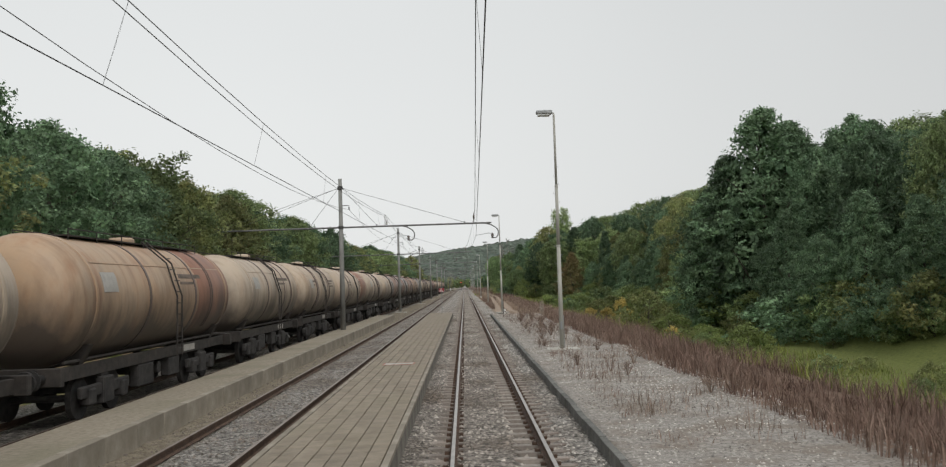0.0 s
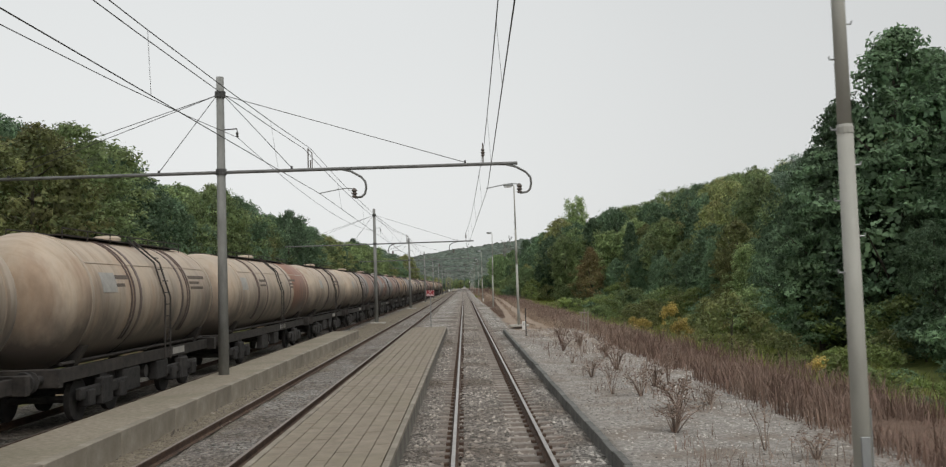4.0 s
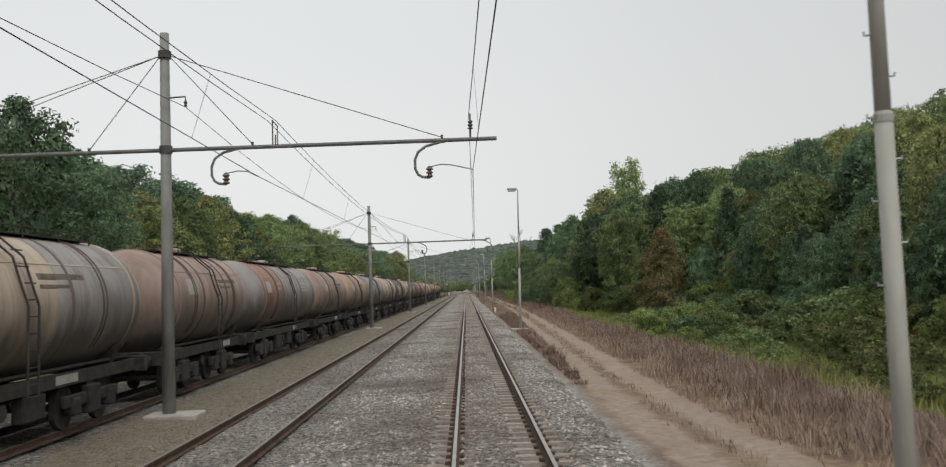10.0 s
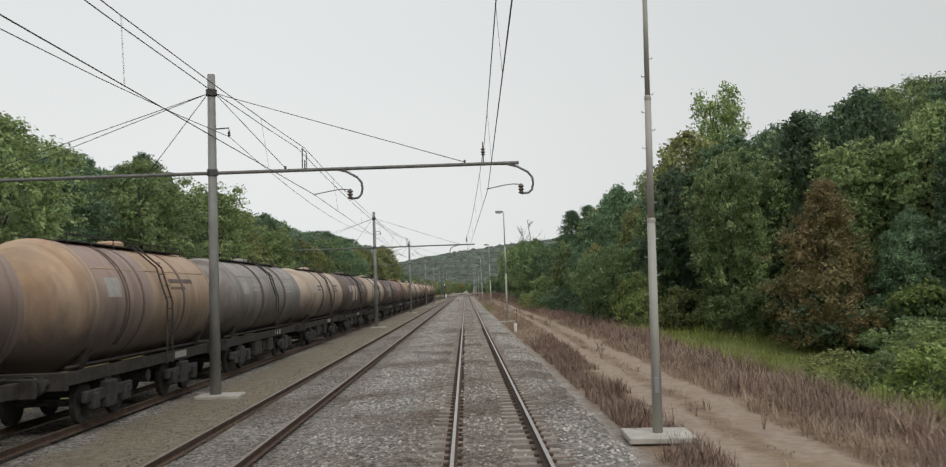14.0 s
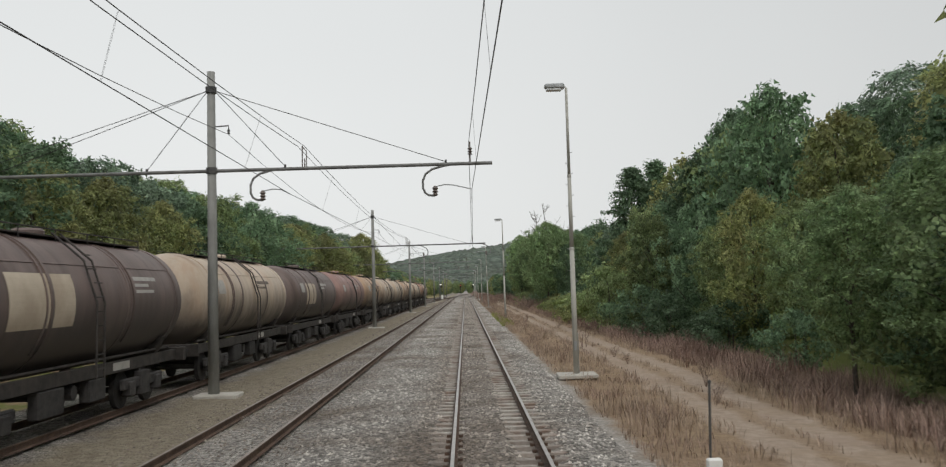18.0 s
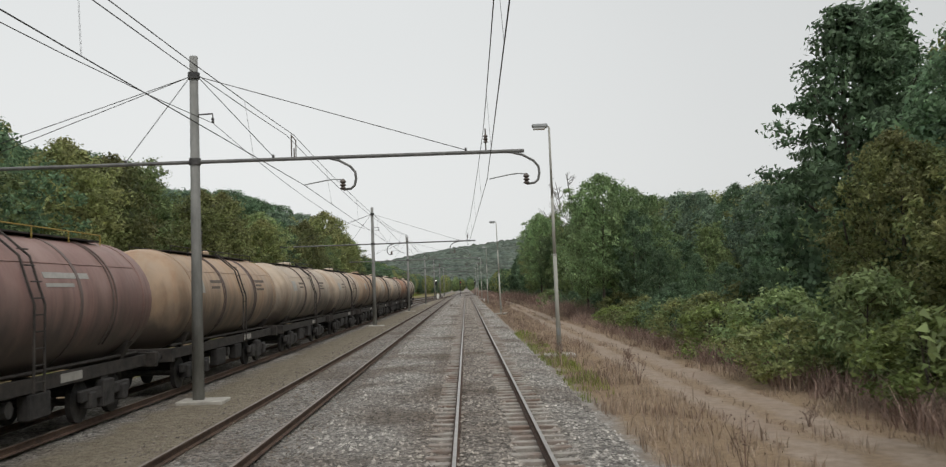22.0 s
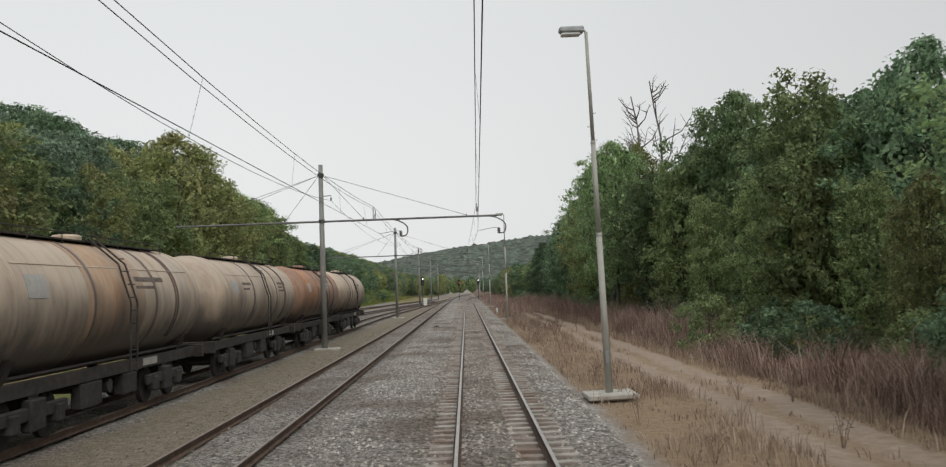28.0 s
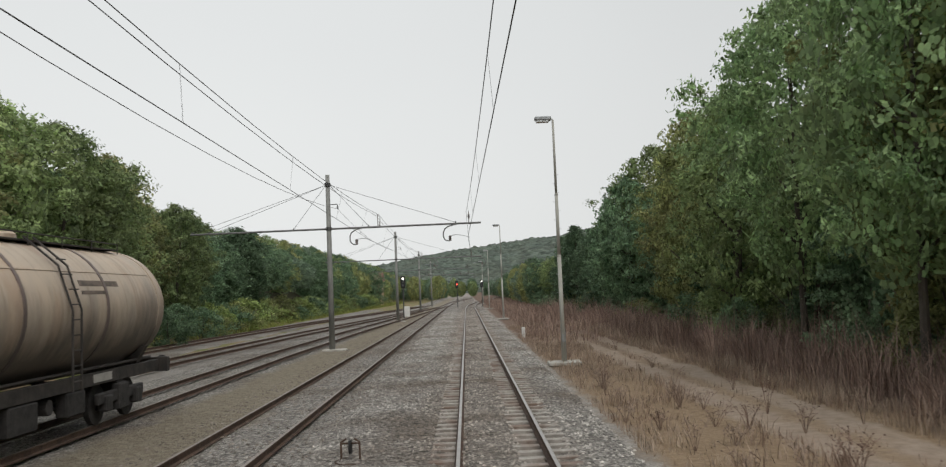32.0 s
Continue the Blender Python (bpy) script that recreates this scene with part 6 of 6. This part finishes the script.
def rod(x, y, h, r, material, label, lean=0.0):
    o = empty("thin_post", pose(x, y, ground_z(x, y), 0, lean, 0), label, "post", "thin posts")
    bm = bm_new()
    tube(bm, [(0, 0, -0.3), (0, 0, h)], r, 7)
    part("shaft", bm, material, o)
    bm = bm_new()
    lathe(bm, [(r * 1.3, h - 0.02), (r * 1.3, h + 0.015), (r * 0.6, h + 0.03)], Matrix.Identity(4), 7)
    part("cap", bm, material, o)


rod(2.54, 71.3, 1.35, 0.026, M_BLACK, "thin dark steel post at the platform's end")
rod(2.82, 179.6, 1.55, 0.018, M_DARKSTEEL, "thin rusty rod beside the distance marker", 1.5)


def rail_fence():
    f = empty("wooden_fence", pose(5.72, 71.8, ground_z(5.72, 72)), "short broken fence of weathered grey rails", "fence")
    for yy, h in ((0.0, 1.15), (1.35, 1.2), (2.6, 1.05)):
        bm = bm_new()
        tube(bm, [(0, yy, -0.3), (0.03, yy, h)], 0.045, 7, 0.038)
        part("post", bm, M_TIMBER, f)
    for z0, z1 in ((1.08, 1.0), (0.55, 0.6)):
        bm = bm_new()
        tube(bm, [(-0.05, -0.2, z0), (-0.05, 2.75, z1)], 0.032, 6)
        part("rail", bm, M_TIMBER, f)


rail_fence()


def lens(name, colour, strength):
    m = bpy.data.materials.new(name)
    m.use_nodes = True
    b = m.node_tree.nodes["Principled BSDF"]
    b.inputs["Base Color"].default_value = (*colour, 1)
    b.inputs["Emission Color"].default_value = (*colour, 1)
    b.inputs["Emission Strength"].default_value = strength
    return m


M_REDLIGHT, M_DEADLENS = lens("lit_red_lens", (1.0, 0.08, 0.05), 6.0), mat("unlit_lens", (0.10, 0.10, 0.10), (0.2, 0.2, 0.2), 3, 0.2, bump=0)
M_WHITELIGHT = lens("lit_white_lens", (1.0, 0.95, 0.85), 4.0)


def signal(x, y, lit, box_at_foot=False):
    s = empty("railway_signal", pose(x, y, -0.25), "black railway signal head on a dark post", "railway signal", "railway signals")
    bm = bm_new()
    tube(bm, [(0, 0, -0.2), (0, 0, 4.0)], 0.07, 8)
    part("post", bm, M_DARKSTEEL, s)
    bm = bm_new()
    box(bm, -0.27, 0.27, -0.1, 0.1, 3.55, 4.95, 0.1)
    head = part("signal_head", bm, M_BLACK, s, "rounded black head")
    for i, zz in enumerate((4.62, 4.25, 3.88)):
        bm = bm_new()
        lathe(bm, [(0.1, 0), (0.1, 0.03), (0.02, 0.05)], pose(0, -0.1, zz, 90, 0, 0), 12)
        part("lens", bm, (M_REDLIGHT if lit == "red" else M_WHITELIGHT) if i == (1 if lit == "red" else 0) else M_DEADLENS, head)
        bm = bm_new()
        tube(bm, [(0.13 * math.cos(a), -0.2, zz + 0.13 * math.sin(a)) for a in (math.pi * i / 8 for i in range(9))], 0.015, 4)
        part("hood", bm, M_BLACK, head)
    bm = bm_new()
    box(bm, -0.3, 0.3, -0.3, 0.3, -0.2, 0.12, 0.03)
    part("base", bm, M_CONCRETE, s)
    if box_at_foot:
        bm = bm_new()
        box(bm, 0.05, 0.65, -0.2, 0.2, 0.35, 1.5, 0.02)
        part("relay_cabinet", bm, M_WHITE, s, "pale relay cabinet")


signal(2.3, 490, "white")
signal(-2.2, 490, "red")
signal(-7.6, 428, "white", True)


def pulley():
    p = empty("wire_pulley_stand", pose(-2.62, 343, -0.2), "small rusty iron pulley stand on the ballast", "pulley stand")
    for s in (-0.16, 0.16):
        bm = bm_new()
        tube(bm, [(s, 0, -0.1), (s, 0, 0.34), (s * 0.4, 0, 0.4)], 0.02, 6)
        part("upright", bm, M_RAILRUST, p)
    bm = bm_new()
    tube(bm, [(-0.17, 0, 0.32), (0.17, 0, 0.32)], 0.018, 6)
    part("axle", bm, M_RAILRUST, p)
    bm = bm_new()
    lathe(bm, [(0.05, -0.02), (0.13, -0.02), (0.11, 0), (0.13, 0.02), (0.05, 0.02)], pose(0, 0, 0.26, 0, 90, 0), 14)
    part("wheel", bm, M_BOGIE, p)
    bm = bm_new()
    tube(bm, [(0.3 * math.cos(a) + 0.05, 0.35 * math.sin(a) - 0.1, 0.03) for a in (2 * math.pi * i / 14 for i in range(15))], 0.018, 5, cap=False)
    part("hoop", bm, M_RAILRUST, p)


pulley()

# cover plate let into the island platform
bm = bm_new()
box(bm, -0.45, 0.45, 28.2, 28.8, 0.15, 0.2175, 0.005)
cover = part("cover_plate", bm, M_EDGE, island, "pale concrete cover plate")
bm = bm_new()
for x0, x1, y0, y1 in ((-0.5, 0.5, 28.14, 28.2), (-0.5, 0.5, 28.8, 28.86), (-0.5, -0.45, 28.2, 28.8), (0.45, 0.5, 28.2, 28.8)):
    box(bm, x0, x1, y0, y1, 0.15, 0.2205)
part("cover_frame", bm, mat("red_frame_paint", (0.28, 0.11, 0.08), (0.40, 0.18, 0.13), 6, 0.7), cover, "worn red steel frame")


def house():
    h = empty("house", pose(-25.5, 566, 0.2), "ochre-plastered house with a brown tiled roof beyond the sidings", "house")
    m_wall = mat("ochre_plaster", (0.42, 0.29, 0.19), (0.52, 0.38, 0.26), 2, 0.9)
    m_roof = mat("brown_tiles", (0.13, 0.075, 0.055), (0.22, 0.12, 0.085), 3, 0.85, stretch=(1, 1, 5))
    bm = bm_new()
    box(bm, -2.6, 2.6, -4, 4, -1, 6.4)
    part("wall", bm, m_wall, h)
    bm = bm_new()
    v = [bm.verts.new(p) for p in ((-3, -4.6, 6.2), (3, -4.6, 6.2), (3, 4.6, 6.2), (-3, 4.6, 6.2), (-3, 0, 8.4), (3, 0, 8.4))]
    for f in ((0, 1, 5, 4), (2, 3, 4, 5), (0, 4, 3), (1, 2, 5), (3, 2, 1, 0)):
        bm.faces.new([v[i] for i in f])
    part("roof", bm, m_roof, h)
    for xx in (-1.2, 1.2):
        for zz in (1.6, 4.3):
            bm = bm_new()
            box(bm, xx - 0.5, xx + 0.5, -4.06, -3.98, zz - 0.6, zz + 0.6, 0.02)
            part("window", bm, M_DEADLENS, h)


house()

# ---- sleepers and pavers, piece by piece ----
y, i = 8.0, 0
far_v, far_f = [], []
while y < 470:
    if i < 300:
        share("sleeper", SLEEPER, main_track, pose(T1, y, random.uniform(-0.006, 0.006), 0, 0, random.uniform(-0.4, 0.4)))
    else:
        k = len(far_v)
        far_v += [(sx * 1.25, y + sy * 0.12, sz) for sx in (-1, 1) for sy in (-1, 1) for sz in (-0.36, -0.165)]
        far_f += [tuple(k + q for q in f) for f in ((0, 1, 3, 2), (4, 6, 7, 5), (0, 4, 5, 1), (2, 3, 7, 6), (1, 5, 7, 3))]
    y, i = y + 0.59, i + 1
tagged(pydata("far_sleepers", far_v, far_f, M_SLEEPER, main_track), "grey concrete sleepers further along", kind="stuff")

bm = bm_new()
box(bm, -0.1245, 0.1245, 0.002, 0.598, 0.1, 0.212, 0.005)
first = part("paver", bm, M_PAVER, island)
first.matrix_basis = pose(-0.79, 8.0, 0)
far_bm = bm_new()
count = 0
for j in range(-4, 121):
    for i in range(7):
        yy = 8.0 + j * 0.6
        if i == 0 and j == 0:
            continue
        z, px = random.uniform(-0.003, 0.003), -0.79 + 0.2635 * i
        if 12 < yy < 39 and count < 298:
            share("paver", first.data, island, pose(px, yy, z))
            count += 1
        else:
            box(far_bm, px - 0.1245, px + 0.1245, yy + 0.002, yy + 0.598, 0.1, 0.212 + z)
tagged(part("far_pavers", far_bm, M_PAVER, island), "brown concrete pavers", kind="stuff")
bm = bm_new()
box(bm, 0.935, 1.04, 0.005, 0.995, 0.15, 0.222, 0.008)
edge = part("edge_slab", bm, M_PAVEREDGE, island, "worn concrete edge slab")
edge.location.y = 0
for i in range(1, 80):
    share("edge_slab", edge.data, island, pose(0, i, random.uniform(-0.003, 0.003)), "worn concrete edge slab")
for i in range(0, 80):
    share("edge_slab", edge.data, island, pose(-1.975, i, -0.004), "worn concrete edge slab")
